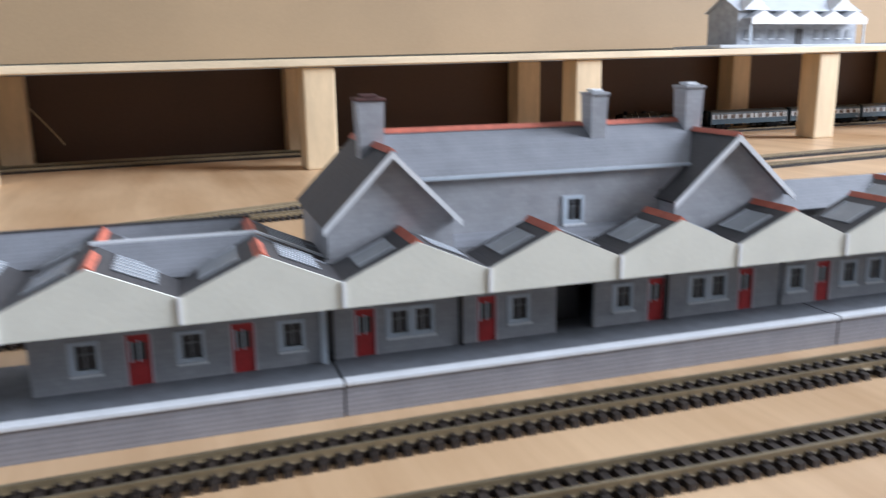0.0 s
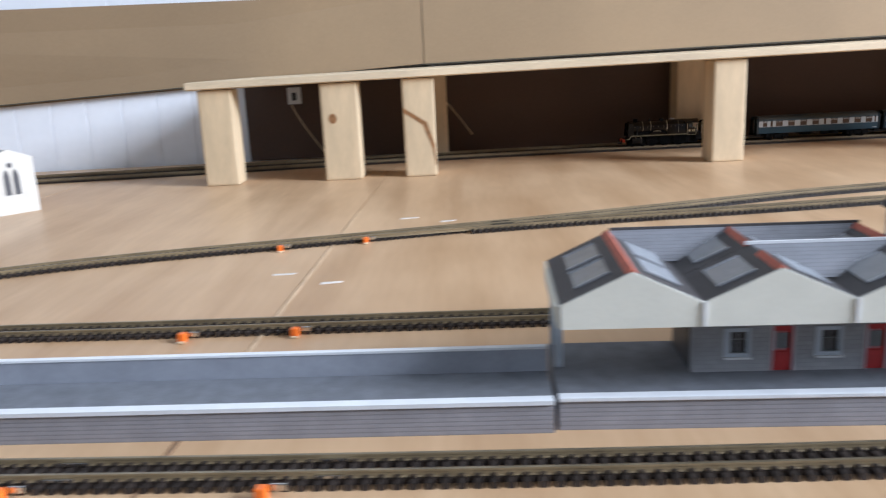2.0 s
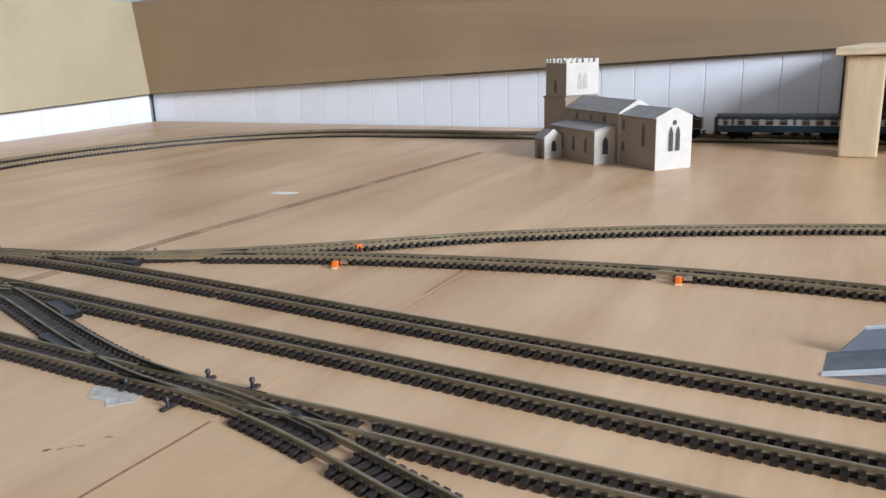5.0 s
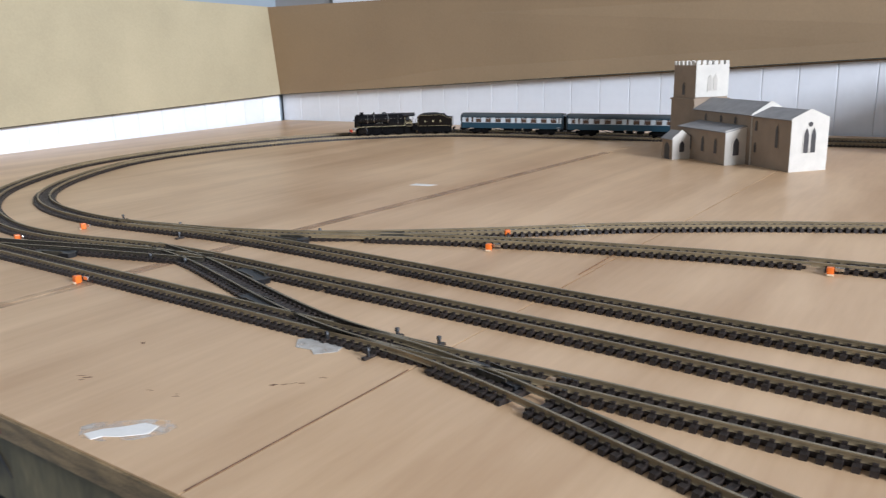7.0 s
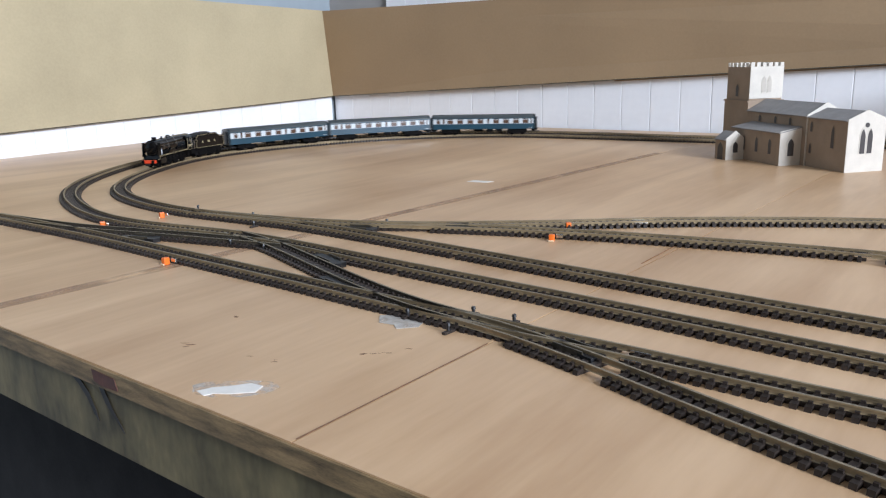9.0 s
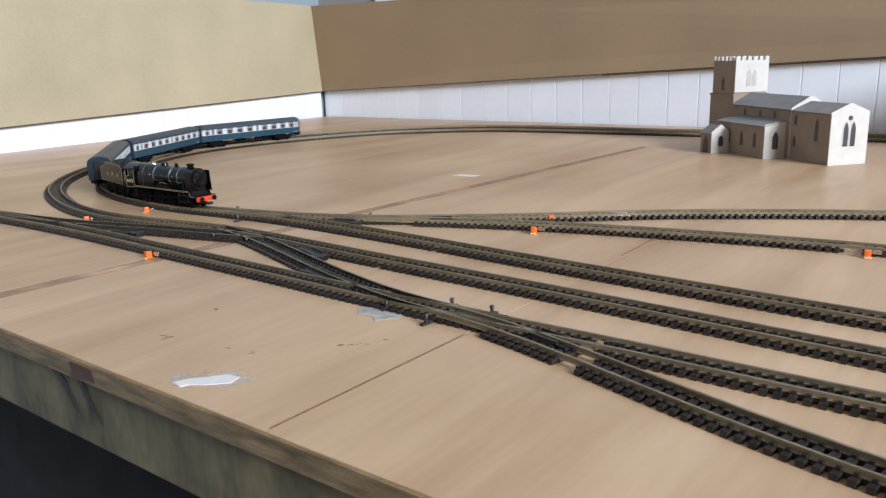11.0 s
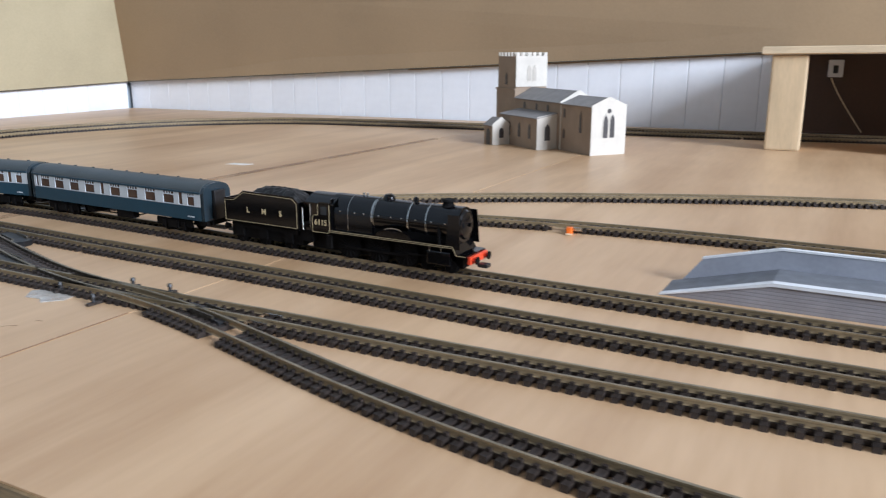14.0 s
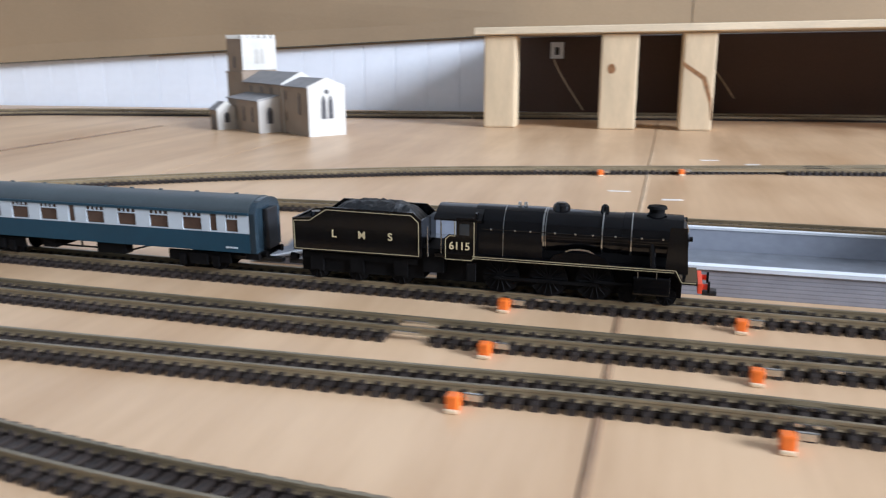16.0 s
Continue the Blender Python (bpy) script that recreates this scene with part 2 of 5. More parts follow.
COAL = mat("coal", (0.006, 0.0058, 0.0058), 0.5, vary=0.4, scale=900, bump=0.8)
COACH_B = mat("coach_blue", (0.011, 0.050, 0.078), 0.38, vary=0.1, scale=60)
COACH_E = mat("coach_end", (0.020, 0.034, 0.044), 0.22, vary=0.12, scale=60)
COACH_G = mat("coach_grey", (0.56, 0.60, 0.62), 0.42, vary=0.05, scale=60)
COACH_R = mat("coach_roof", (0.048, 0.058, 0.060), 0.42, vary=0.1, scale=60)
BROWN_IN = mat("coach_window", (0.10, 0.058, 0.040), 0.2, vary=0.15, scale=100)
SWITCH = mat("switch_white", (0.75, 0.75, 0.73), 0.4, vary=0.03)
HALT_W = mat("pale_stone_print", (0.34, 0.35, 0.37), 0.75, vary=0.16, scale=120, fine=600)
GLAZE_D = mat("dark_cab_glass", (0.03, 0.034, 0.036), 0.12, vary=0.1)
SHEET = mat("pale_sheet", (0.46, 0.48, 0.51), 0.7, vary=0.05, scale=30)


# ---- mesh helpers ----
def box(bm, x0, x1, y0, y1, z0, z1, bevel=0.0):
    vs = [bm.verts.new((x, y, z)) for x in (x0, x1) for y in (y0, y1) for z in (z0, z1)]
    for f in ((0, 1, 3, 2), (4, 6, 7, 5), (0, 4, 5, 1), (2, 3, 7, 6), (0, 2, 6, 4), (1, 5, 7, 3)):
        bm.faces.new([vs[i] for i in f])
    if bevel:
        es = list({e for v in vs for e in v.link_edges})
        bmesh.ops.bevel(bm, geom=es, offset=bevel, segments=2, affect="EDGES", profile=0.6)
    return bm


def extrude(bm, prof, axis, a, b):
    """A prism: a closed outline in the two other axes, drawn from a to b along axis."""
    def at(p, q, w):
        return {"x": (w, p, q), "y": (p, w, q), "z": (p, q, w)}[axis]
    lo = [bm.verts.new(at(p, q, a)) for p, q in prof]
    hi = [bm.verts.new(at(p, q, b)) for p, q in prof]
    n = len(prof)
    for i in range(n):
        bm.faces.new((lo[i], lo[(i + 1) % n], hi[(i + 1) % n], hi[i]))
    bm.faces.new(lo[::-1])
    bm.faces.new(hi)
    return bm


def tube(bm, p0, p1, r0, r1=None, n=12):
    r1 = r0 if r1 is None else r1
    p0, p1 = Vector(p0), Vector(p1)
    q = (p1 - p0).to_track_quat("Z", "Y")
    rings = []
    for p, r in ((p0, r0), (p1, r1)):
        rings.append([bm.verts.new(p + q @ Vector((r * math.cos(6.28318 * i / n), r * math.sin(6.28318 * i / n), 0))) for i in range(n)])
    for i in range(n):
        bm.faces.new((rings[0][i], rings[0][(i + 1) % n], rings[1][(i + 1) % n], rings[1][i]))
    bm.faces.new(rings[0][::-1])
    bm.faces.new(rings[1])
    return bm


def slab(bm, a, b, c, d, t):
    """A plate of thickness t under the four corners a b c d."""
    a, b, c, d = (Vector(p) for p in (a, b, c, d))
    n = (b - a).cross(d - a).normalized() * t
    top = [bm.verts.new(p) for p in (a, b, c, d)]
    low = [bm.verts.new(p - n) for p in (a, b, c, d)]
    bm.faces.new(top)
    bm.faces.new(low[::-1])
    for i in range(4):
        j = (i + 1) % 4
        bm.faces.new((top[i], low[i], low[j], top[j]))
    return bm


def mesh(name, bm, material, smooth=False):
    bmesh.ops.recalc_face_normals(bm, faces=bm.faces)
    me = bpy.data.meshes.new(name)
    bm.to_mesh(me)
    bm.free()
    me.materials.append(material)
    if smooth:
        for p in me.polygons:
            p.use_smooth = True
        me.set_sharp_from_angle(angle=radians(40))
    return me


def part(name, bm, material, parent=None, label="", smooth=False):
    ob = new(name, mesh(name, bm, material, smooth))
    ob.parent = parent
    return tagged(ob, label=label)


def thing(name, label, category, m=None, group="", kind=""):
    ob = tagged(new(name), label, category, group, kind)
    if m is not None:
        ob.matrix_basis = m
    return ob


def solid(name, bm, material, label, category, m=None, kind="", group="", smooth=False):
    ob = tagged(part(name, bm, material, None, "", smooth), label, category, group, kind)
    if m is not None:
        ob.matrix_basis = m
    return ob


B = bmesh.new


def shared(name, me, parent, m):
    ob = new(name, me)
    ob.parent = parent
    ob.matrix_basis = m
    return ob


# ---- the room ----
def room():
    L, D, z0, z1 = ROOM_L, ROOM_D, FLOOR, CEIL
    solid("floor", box(B(), -0.1, L + 0.1, -D - 0.1, 0.1, z0 - 0.05, z0), CARPET_VOID, "dark carpeted floor of the room", "floor", ROOM, "structure")
    solid("ceiling", box(B(), -0.1, L + 0.1, -D - 0.1, 0.1, z1, z1 + 0.05), CEILING, "unseen grey ceiling of the room, dulled to cut bounce light", "ceiling", ROOM, "structure")
    solid("wall_back", box(B(), -0.1, L + 0.1, 0.008, 0.1, z0, z1), PLASTER, "pale plastered wall behind the layout", "wall", ROOM, "structure")
    solid("wall_left", box(B(), -0.1, -0.008, -D, 0.008, z0, z1), BLUEWALL, "grey-blue side wall", "wall", ROOM, "structure")
    # out of view; made dark so it returns little light
    solid("wall_front", box(B(), -0.1, L + 0.1, -D - 0.1, -D, z0, z1), DARKWALL, "unseen wall behind the camera, darkened to cut bounce light", "wall", ROOM, "structure")
    # right wall with the window opening
    bm = B()
    a, b = 1.2, 2.9
    for x0, x1, c, d in ((0, a, z0, z1), (b, D, z0, z1), (a, b, z0, 1.0), (a, b, 2.5, z1)):
        box(bm, x0, x1, 0, 0.1, c, d)
    bmesh.ops.remove_doubles(bm, verts=bm.verts, dist=1e-6)
    solid("wall_right", bm, PLASTER, "pale plastered wall with a window", "wall", ROOM @ pose(L, 0, 0, 0, 0, -90), "structure")


def cladding():
    """White tongued boards, upright, on the back and left walls."""
    me = mesh("board", box(B(), 0.0001, 0.0469, 0.0, 0.0075, -0.06, 0.9, 0.0012), CLAD)
    back = thing("cladding_back", "white tongue-and-groove boards along the back wall", "wall boards", ROOM, kind="structure")
    low = mesh("board", box(B(), 0.0001, 0.0469, 0.0, 0.0075, -0.06, 0.19, 0.0012), CLAD)
    for i in range(27):
        shared("board", low if i < 3 else me, back, pose(0.047 * i, 0, 0))
    left = thing("cladding_left", "white tongue-and-groove boards along the side wall", "wall boards", ROOM @ pose(-0.0075, 0, 0, 0, 0, -90), kind="structure")
    for i in range(22):
        shared("board", low, left, pose(0.009 + 0.047 * i, 0, 0))


room()
cladding()


# ---- the layout's board ----
def front_y(x):
    return -0.0335 + 0.1 * x if x < 0.3 else -0.0035


def back_y(x):
    return 0.806 + 0.1477 * (x + 1.55)


def board():
    base = thing("layout_board", "plywood layout baseboard of butted panels with a stained front edge", "baseboard")
    cuts = [(-1.42, -1.535), (-0.713, -0.757), (-0.4737, -0.560), (-0.1287, -0.2044), (0.62, 0.56), (2.1, 2.1)]
    g = 0.0004
    for (a0, a1), (b0, b1) in zip(cuts, cuts[1:]):
        bm = B()
        ya, yb = front_y(a0), front_y(b0)
        extrude(bm, [(a0 + g, ya), (b0 - g, yb), (b1 - g, back_y(b1)), (a1 + g, back_y(a1))], "z", -0.009, 0.0)
        part("panel", bm, PLY, base, "plywood panel with brown grain")
    bm = B()
    extrude(bm, [(-1.42, front_y(-1.42) - 0.0012), (-0.3, front_y(-0.3) - 0.0012), (-0.3, front_y(-0.3)), (-1.42, front_y(-1.42))], "z", -0.0092, -0.0006)
    part("edge_strip", bm, PLY_EDGE, base, "worn ply edge")
    bm = B()
    extrude(bm, [(-1.42, front_y(-1.42) + 0.003), (0.3, front_y(0.3) + 0.003), (0.3, front_y(0.3) + 0.02), (-1.42, front_y(-1.42) + 0.02)], "z", -0.041, -0.0095)
    part("fascia", bm, FASCIA, base, "stained brown front board")
    bm = B()
    extrude(bm, [(0.301, 0.003), (2.1, 0.003), (2.1, 0.02), (0.301, 0.02)], "z", -0.041, -0.0095)
    part("fascia", bm, FASCIA, base)
    # added black sheet stands for the dark void below the fascia
    part("skirt", extrude(B(), [(-1.40, -0.10), (0.25, 0.06), (0.25, 0.063), (-1.40, -0.097)], "z", FLOOR, -0.0096), CARPET_VOID, base, "black sheet added for the darkness under the board")
    for x, z, pts in ((-0.585, -0.004, ((-.009, .002), (.008, .0015), (.010, -.0035), (-.002, -.004), (-.008, -.003))),
                      (-0.61, -0.012, ((-.012, .001), (-.005, .001), (.003, -.005), (.0075, -.013), (.0085, -.017), (.0055, -.0145), (.001, -.008), (-.005, -.003))),
                      (-0.60, -0.014, ((.002, .002), (.006, .002), (.011, -.006), (.0165, -.012), (.0185, -.0155), (.013, -.011), (.006, -.005)))):
        s = part("stain", extrude(B(), pts, "y", -0.0003, 0.0), STAIN_R if z > -0.006 else STAIN_D, base, "reddish stain on the ply edge" if z > -0.006 else "dark drip on the front board")
        s.matrix_basis = pose(x, front_y(x) + (0.0028 if z < -0.006 else -0.0012), z, 0, 0, 5.7)
    for x, y in ((-0.1, 0.2), (0.4, 0.15), (1.3, 0.2), (-1.3, 0.6), (0.2, 0.9), (1.4, 1.0)):
        part("leg", box(B(), x - 0.022, x + 0.022, y - 0.022, y + 0.022, FLOOR, -0.009), PINE, base)
    # brown stained joint, pale strip and scuffs
    def strip(name, p0, p1, w, m, z, label):
        d = Vector((p1[0] - p0[0], p1[1] - p0[1], 0)).normalized()
        n = Vector((-d.y, d.x, 0)) * w / 2
        bm = B()
        slab(bm, (p0[0] + n.x, p0[1] + n.y, z), (p0[0] - n.x, p0[1] - n.y, z), (p1[0] - n.x, p1[1] - n.y, z), (p1[0] + n.x, p1[1] + n.y, z), -0.0002)
        part(name, bm, m, base, label)
    strip("joint", (-0.7130, -0.098), (-0.7243, 0.16), 0.011, STAIN, 0.0001, "brown stained board joint")
    strip("joint", (-0.7243, 0.1605), (-0.7457, 0.66), 0.010, STAIN, 0.0001, "brown stained board joint")
    strip("joint", (-0.1462, 0.215), (-0.1737, 0.60), 0.0018, JOINT, 0.0001, "pale bare joint")
    strip("joint", (-0.1323, 0.02), (-0.1462, 0.215), 0.0022, STAIN, 0.0001, "brown stained board joint")
    strip("joint", (-0.4740, -0.079), (-0.4830, 0.028), 0.0005, MARK, 0.0001, "thin dark open joint")
    strip("joint", (-0.4990, 0.185), (-0.5045, 0.235), 0.0005, KNOT, 0.0001, "faint open joint")
    rnd = random.Random(4)
    for x, y, w in ((-0.514, -0.013, 0.006), (-0.509, -0.008, 0.004), (-0.584, -0.056, 0.007), (-0.55, -0.047, 0.003), (-0.538, -0.043, 0.004), (-0.60, -0.022, 0.004), (-0.505, 0.002, 0.003)):
        bm = B()
        for k in range(3):
            cx, cy, ww = x + w * rnd.uniform(-0.4, 0.4), y + w * rnd.uniform(-0.4, 0.4), w * rnd.uniform(0.35, 0.7)
            pts = [(cx + ww * rnd.uniform(0.15, 0.5) * math.cos(a * 0.785), cy + 0.28 * ww * rnd.uniform(0.3, 0.8) * math.sin(a * 0.785) + 0.3 * ww * math.cos(a * 0.785)) for a in range(8)]
            extrude(bm, pts, "z", 0.00002 + 0.00001 * k, 0.00006 + 0.00002 * k)
        part("scuff", bm, MARK, base, "small brown scuff in the ply")
    # the first white smear paints a glare spot on the board
    for p, m, lab in ((((-0.5345, -0.0800), (-0.5285, -0.0805), (-0.5275, -0.0770), (-0.5225, -0.0735), (-0.5165, -0.0660), (-0.5190, -0.0610), (-0.5250, -0.0625), (-0.5285, -0.0690), (-0.5325, -0.0740)), WHITE_SMEAR, "white smear on the ply"),
                      (((-0.098, 0.547), (-0.088, 0.55), (-0.087, 0.554), (-0.099, 0.551)), WHITE_SMEAR, "white smear on the ply"),
                      (((-0.132, 0.561), (-0.119, 0.565), (-0.119, 0.568), (-0.133, 0.565)), WHITE_SMEAR, "white smear on the ply"),
                      (((-0.182, 0.397), (-0.170, 0.399), (-0.169, 0.402), (-0.183, 0.400)), WHITE_SMEAR, "white smear on the ply"),
                      (((-0.147, 0.377), (-0.136, 0.380), (-0.135, 0.383), (-0.147, 0.381)), WHITE_SMEAR, "white smear on the ply"),
                      (((-0.79, 0.36), (-0.77, 0.365), (-0.768, 0.375), (-0.79, 0.37)), WHITE_SMEAR, "white smear on the ply")):
        part("smear", extrude(B(), p, "z", 0.00005, 0.0003), m, base, lab)
    # pale haze painted as the glow round that glare spot
    halo = [(-0.541, -0.078), (-0.534, -0.082), (-0.525, -0.079), (-0.517, -0.072), (-0.512, -0.063), (-0.513, -0.057), (-0.520, -0.056), (-0.527, -0.060), (-0.534, -0.067), (-0.540, -0.073)]
    part("smear", extrude(B(), halo, "z", 0.00002, 0.00004), HALO, base, "thin pale haze painting the glow round the glare spot")
    solid("tape_piece", extrude(B(), [(-0.547, 0.024), (-0.540, 0.017), (-0.532, 0.019), (-0.527, 0.016), (-0.521, 0.024), (-0.524, 0.031), (-0.536, 0.028), (-0.541, 0.030)], "z", 0.0001, 0.0004), TAPE, "crumpled piece of clear tape on the board", "tape")


board()


# ---- raised shelf, posts and backscene ----
def shelf_y(x):
    return 0.765 + 0.139 * (x + 0.36)


def shelf_z(x):
    return 0.1020 + 0.0125 * (x + 0.38)


def shelf():
    x0, x1 = -0.389, 2.05
    bm = B()
    a, b = (x0, shelf_y(x0) - 0.004), (x1, shelf_y(x1) - 0.004)
    low = [bm.verts.new((x, y, shelf_z(x))) for x, y in (a, b, (x1, back_y(x1)), (x0, back_y(x0)))]
    top = [bm.verts.new((v.co.x, v.co.y, v.co.z + 0.0085)) for v in low]
    bm.faces.new(low[::-1])
    bm.faces.new(top)
    for i in range(4):
        j = (i + 1) % 4
        bm.faces.new((low[i], low[j], top[j], top[i]))
    bmesh.ops.bevel(bm, geom=bm.edges[:], offset=0.0008, segments=1, affect="EDGES")
    sh = thing("shelf", "long raised plywood shelf along the back wall", "shelf")
    part("board", bm, PINE_SHELF, sh)
    bm = B()
    for x in (x0, x1):
        y, z = shelf_y(x) - 0.004, shelf_z(x)
        for dy, dz in ((-0.0022, 0.0012), (-0.0022, 0.0078), (-0.0001, 0.0078), (-0.0001, 0.0012)):
            bm.verts.new((x, y + dy, z + dz))
    bm.verts.ensure_lookup_table()
    v = bm.verts
    for i in range(4):
        j = (i + 1) % 4
        bm.faces.new((v[i], v[j], v[4 + j], v[4 + i]))
    bm.faces.new(v[:4])
    bm.faces.new(v[4:])
    part("lipping", bm, PINE_SHELF, sh, "pale front lipping")
    for i, x in enumerate((-0.362, -0.232, -0.149, 0.180, 0.51, 0.895, 1.25)):
        for back in (False, True):
            if back and i < 2:
                continue
            px = x - (0.008 if back else 0)
            y = (back_y(px) - 0.036) if back else shelf_y(px)
            w = (0.036, 0.040, 0.034, 0.035, 0.036, 0.036, 0.036)[i]
            m = pose(px, y, 0, 0, 0, 7.5)
            t = thing("post", "planed pine post holding up the shelf" + (" with a dark knot" if i in (1, 2) and not back else ""), "post", m, "shelf posts")
            h = shelf_z(px) - 0.0006
            part("shaft", box(B(), -w / 2, w / 2, 0, 0.034, 0, h, 0.0022), PINE, t)
            if not back and i == 1:
                bm = extrude(B(), [(0.0045 * math.cos(a * 0.63) - 0.008, 0.066 + 0.0055 * math.sin(a * 0.63)) for a in range(10)], "y", -0.0002, 0.001)
                part("knot", bm, KNOT, t, "round brown knot")
            if not back and i == 2:
                bm = extrude(B(), [(-0.0165, 0.074), (-0.0165, 0.069), (0.004, 0.055), (0.013, 0.030), (0.0155, 0.012), (0.0165, 0.012), (0.0155, 0.034), (0.008, 0.058)], "y", -0.0002, 0.001)
                part("knot", bm, KNOT, t, "long dark crack-like knot")
    # dark hardboard behind the posts
    hb = thing("hardboard_lining", "dark brown hardboard sheets lining the wall behind the posts", "lining", ROOM)
    for a, b in ((1.152, 1.416), (1.4168, 1.75), (1.7508, 2.09), (2.0908, 2.48), (2.4808, 3.4)):
        part("sheet", extrude(B(), [(a, 0.0), (b, 0.0), (b, shelf_z(b - 1.55) - 0.001), (a, shelf_z(a - 1.55) - 0.001)], "y", -0.0035, -0.0006), HARDBOARD, hb)
    sw = thing("wall_switch", "small white electrical switch on the hardboard", "switch", ROOM @ pose(1.218, -0.0038, 0.084))
    part("plate", box(B(), -0.009, 0.009, -0.004, 0, -0.011, 0.011, 0.001), SWITCH, sw)
    part("rocker", box(B(), -0.003, 0.003, -0.0055, -0.0041, -0.006, 0.004, 0.0006), BLACKP, sw, "dark rocker")
    for lab, pts in (("thin tan cable hanging from the switch", ((1.214, -0.008, 0.072), (1.220, -0.012, 0.056), (1.235, -0.01, 0.034), (1.256, -0.012, 0.004))),
                     ("thin tan cable sagging behind the posts", ((1.395, -0.008, 0.095), (1.412, -0.012, 0.075), (1.437, -0.01, 0.045), (1.452, -0.01, 0.022)))):
        cu = bpy.data.curves.new("cable", "CURVE")
        cu.dimensions, cu.bevel_depth, cu.bevel_resolution = "3D", 0.0008, 2
        sp = cu.splines.new("NURBS")
        sp.points.add(len(pts) - 1)
        for p, q in zip(sp.points, pts):
            p.co = (*q, 1)
        sp.use_endpoint_u = True
        tmp = bpy.data.objects.new("cable", cu)
        me = bpy.data.meshes.new_from_object(tmp)
        me.materials.append(PALE)
        ob = tagged(new("cable", me), lab, "cable")
        ob.matrix_basis = ROOM
        bpy.data.objects.remove(tmp)


def cards():
    """Brown card backscene: its lower edge rises along the back wall from the corner."""
    t = 0.003

    def sheet(name, m, pts, label, card=CARD, lean=False):
        th = thing(name, label, "backscene", m)
        def leaning(bm):
            for v in bm.verts:
                if lean:
                    v.co.y -= (1 - v.co.x / 1.392) * (0.006 + 0.017 * (v.co.z - 0.05) / 0.16)
            return bm
        part("face", leaning(extrude(B(), pts, "y", -0.0045 - t, -0.0045)), card, th)
        # dark strip along the bottom paints the card's shadow gap
        low = [pts[0], pts[1]]
        bm = B()
        extrude(bm, [(low[0][0], low[0][1] - 0.0016), (low[1][0], low[1][1] - 0.0016), (low[1][0], low[1][1] - 0.0001), (low[0][0], low[0][1] - 0.0001)], "y", -0.0045 - t, -0.0046)
        part("lower_edge", leaning(bm), SHADOW_GAP, th, "dark strip painting the shadow gap under the card")
    j = 1.392
    sheet("backscene_panel", ROOM, [(0.0077, 0.050), (1.16, 0.106), (j - 0.0006, 0.1175), (j - 0.0006, 0.206), (0.0077, 0.212)], "tan cardboard backscene leaning out at the corner", lean=True)
    sheet("backscene_panel", ROOM, [(j + 0.0006, 0.1175), (3.5, 0.147), (3.5, 0.36), (j + 0.0006, 0.33)], "tan cardboard backscene above the shelf")
    sheet("backscene_panel", ROOM @ pose(0, 0, 0, 0, 0, 90), [(-1.15, 0.024), (-0.0045, 0.050), (-0.0045, 0.212), (-1.15, 0.24)], "mottled buff cardboard backscene along the side wall, in a lit tone", BUFF_CARD_LIT)
    # pale strip under the card at the back
    solid("ledge", extrude(B(), [(0.6, 0.0755), (1.155, 0.1025), (1.155, 0.1055), (0.6, 0.0785)], "y", -0.004, -0.001), CARD, "thin brown batten under the card", "batten", ROOM)


shelf()
cards()


# ---- tracks ----
def spline(pts, ds=0.004, soft=60):
    P = np.array(pts, float)
    Q = np.vstack([2 * P[0] - P[1], P, 2 * P[-1] - P[-2]])
    out = []
    for i in range(1, len(Q) - 2):
        a, b, c, d = Q[i - 1:i + 3]
        for k in range(24):
            u = k / 24
            out.append(0.5 * (2 * b + (c - a) * u + (2 * a - 5 * b + 4 * c - d) * u * u + (3 * b - a - 3 * c + d) * u ** 3))
    out.append(P[-1])

    def even(R):
        s = np.r_[0, np.cumsum(np.hypot(*np.diff(R, axis=0).T))]
        t = np.arange(0, s[-1], ds)
        return np.c_[np.interp(t, s, R[:, 0]), np.interp(t, s, R[:, 1])]
    R = even(np.array(out))
    for _ in range(soft):
        S = R.copy()
        S[1:-1] = (R[:-2] + 2 * R[1:-1] + R[2:]) / 4
        R = S
    return even(R)


MAIN = spline([(1.2, .26), (.7, .225), (.316, .197), (.153, .187), (.053, .177), (-.073, .167), (-.219, .157), (-.36, .147), (-.518, .138), (-.603, .135), (-.706, .129), (-.775, .121), (-.868, .099), (-.979, .103), (-1.06, .135), (-1.13, .2), (-1.19, .285), (-1.212, .37), (-1.205, .46), (-1.162, .6), (-1.05, .715), (-.93, .755), (-.813, .782), (-.455, .857), (-.13, .935), (.173, .985), (.6, 1.05), (1.2, 1.14), (1.7, 1.215)], soft=150)
OUTER = spline([(1.2, .215), (.7, .18), (.272, .151), (.1, .142), (-.06, .126), (-.19, .114), (-.349, .102), (-.406, .0995), (-.49, .095), (-.56, .090), (-.622, .086), (-.69, .083), (-.758, .076), (-.804, .062), (-.85, .050), (-.90, .046), (-.958, .053), (-1.043, .078), (-1.124, .128), (-1.215, .228), (-1.25, .316), (-1.262, .42), (-1.245, .54), (-1.18, .67), (-1.08, .76), (-.95, .802), (-.813, .826), (-.455, .903), (-.13, .978), (.173, 1.03), (.6, 1.095), (1.2, 1.185)], soft=80)
THIRD = spline([(.9, .15), (.3, .108), (-.09, .086), (-.173, .077), (-.25, .068), (-.336, .058), (-.386, .053), (-.419, .050), (-.468, .044), (-.547, .036), (-.627, .030), (-.742, .020), (-.85, .010), (-.975, -.008), (-1.12, -.03), (-1.26, -.052)])
FOURTH = spline([(.9, .095), (.3, .045), (0, .017), (-.2, .008), (-.26, .008), (-.313, .0115), (-.36, .018), (-.406, .027), (-.448, .035), (-.50, .040), (-.547, .036)], soft=40)
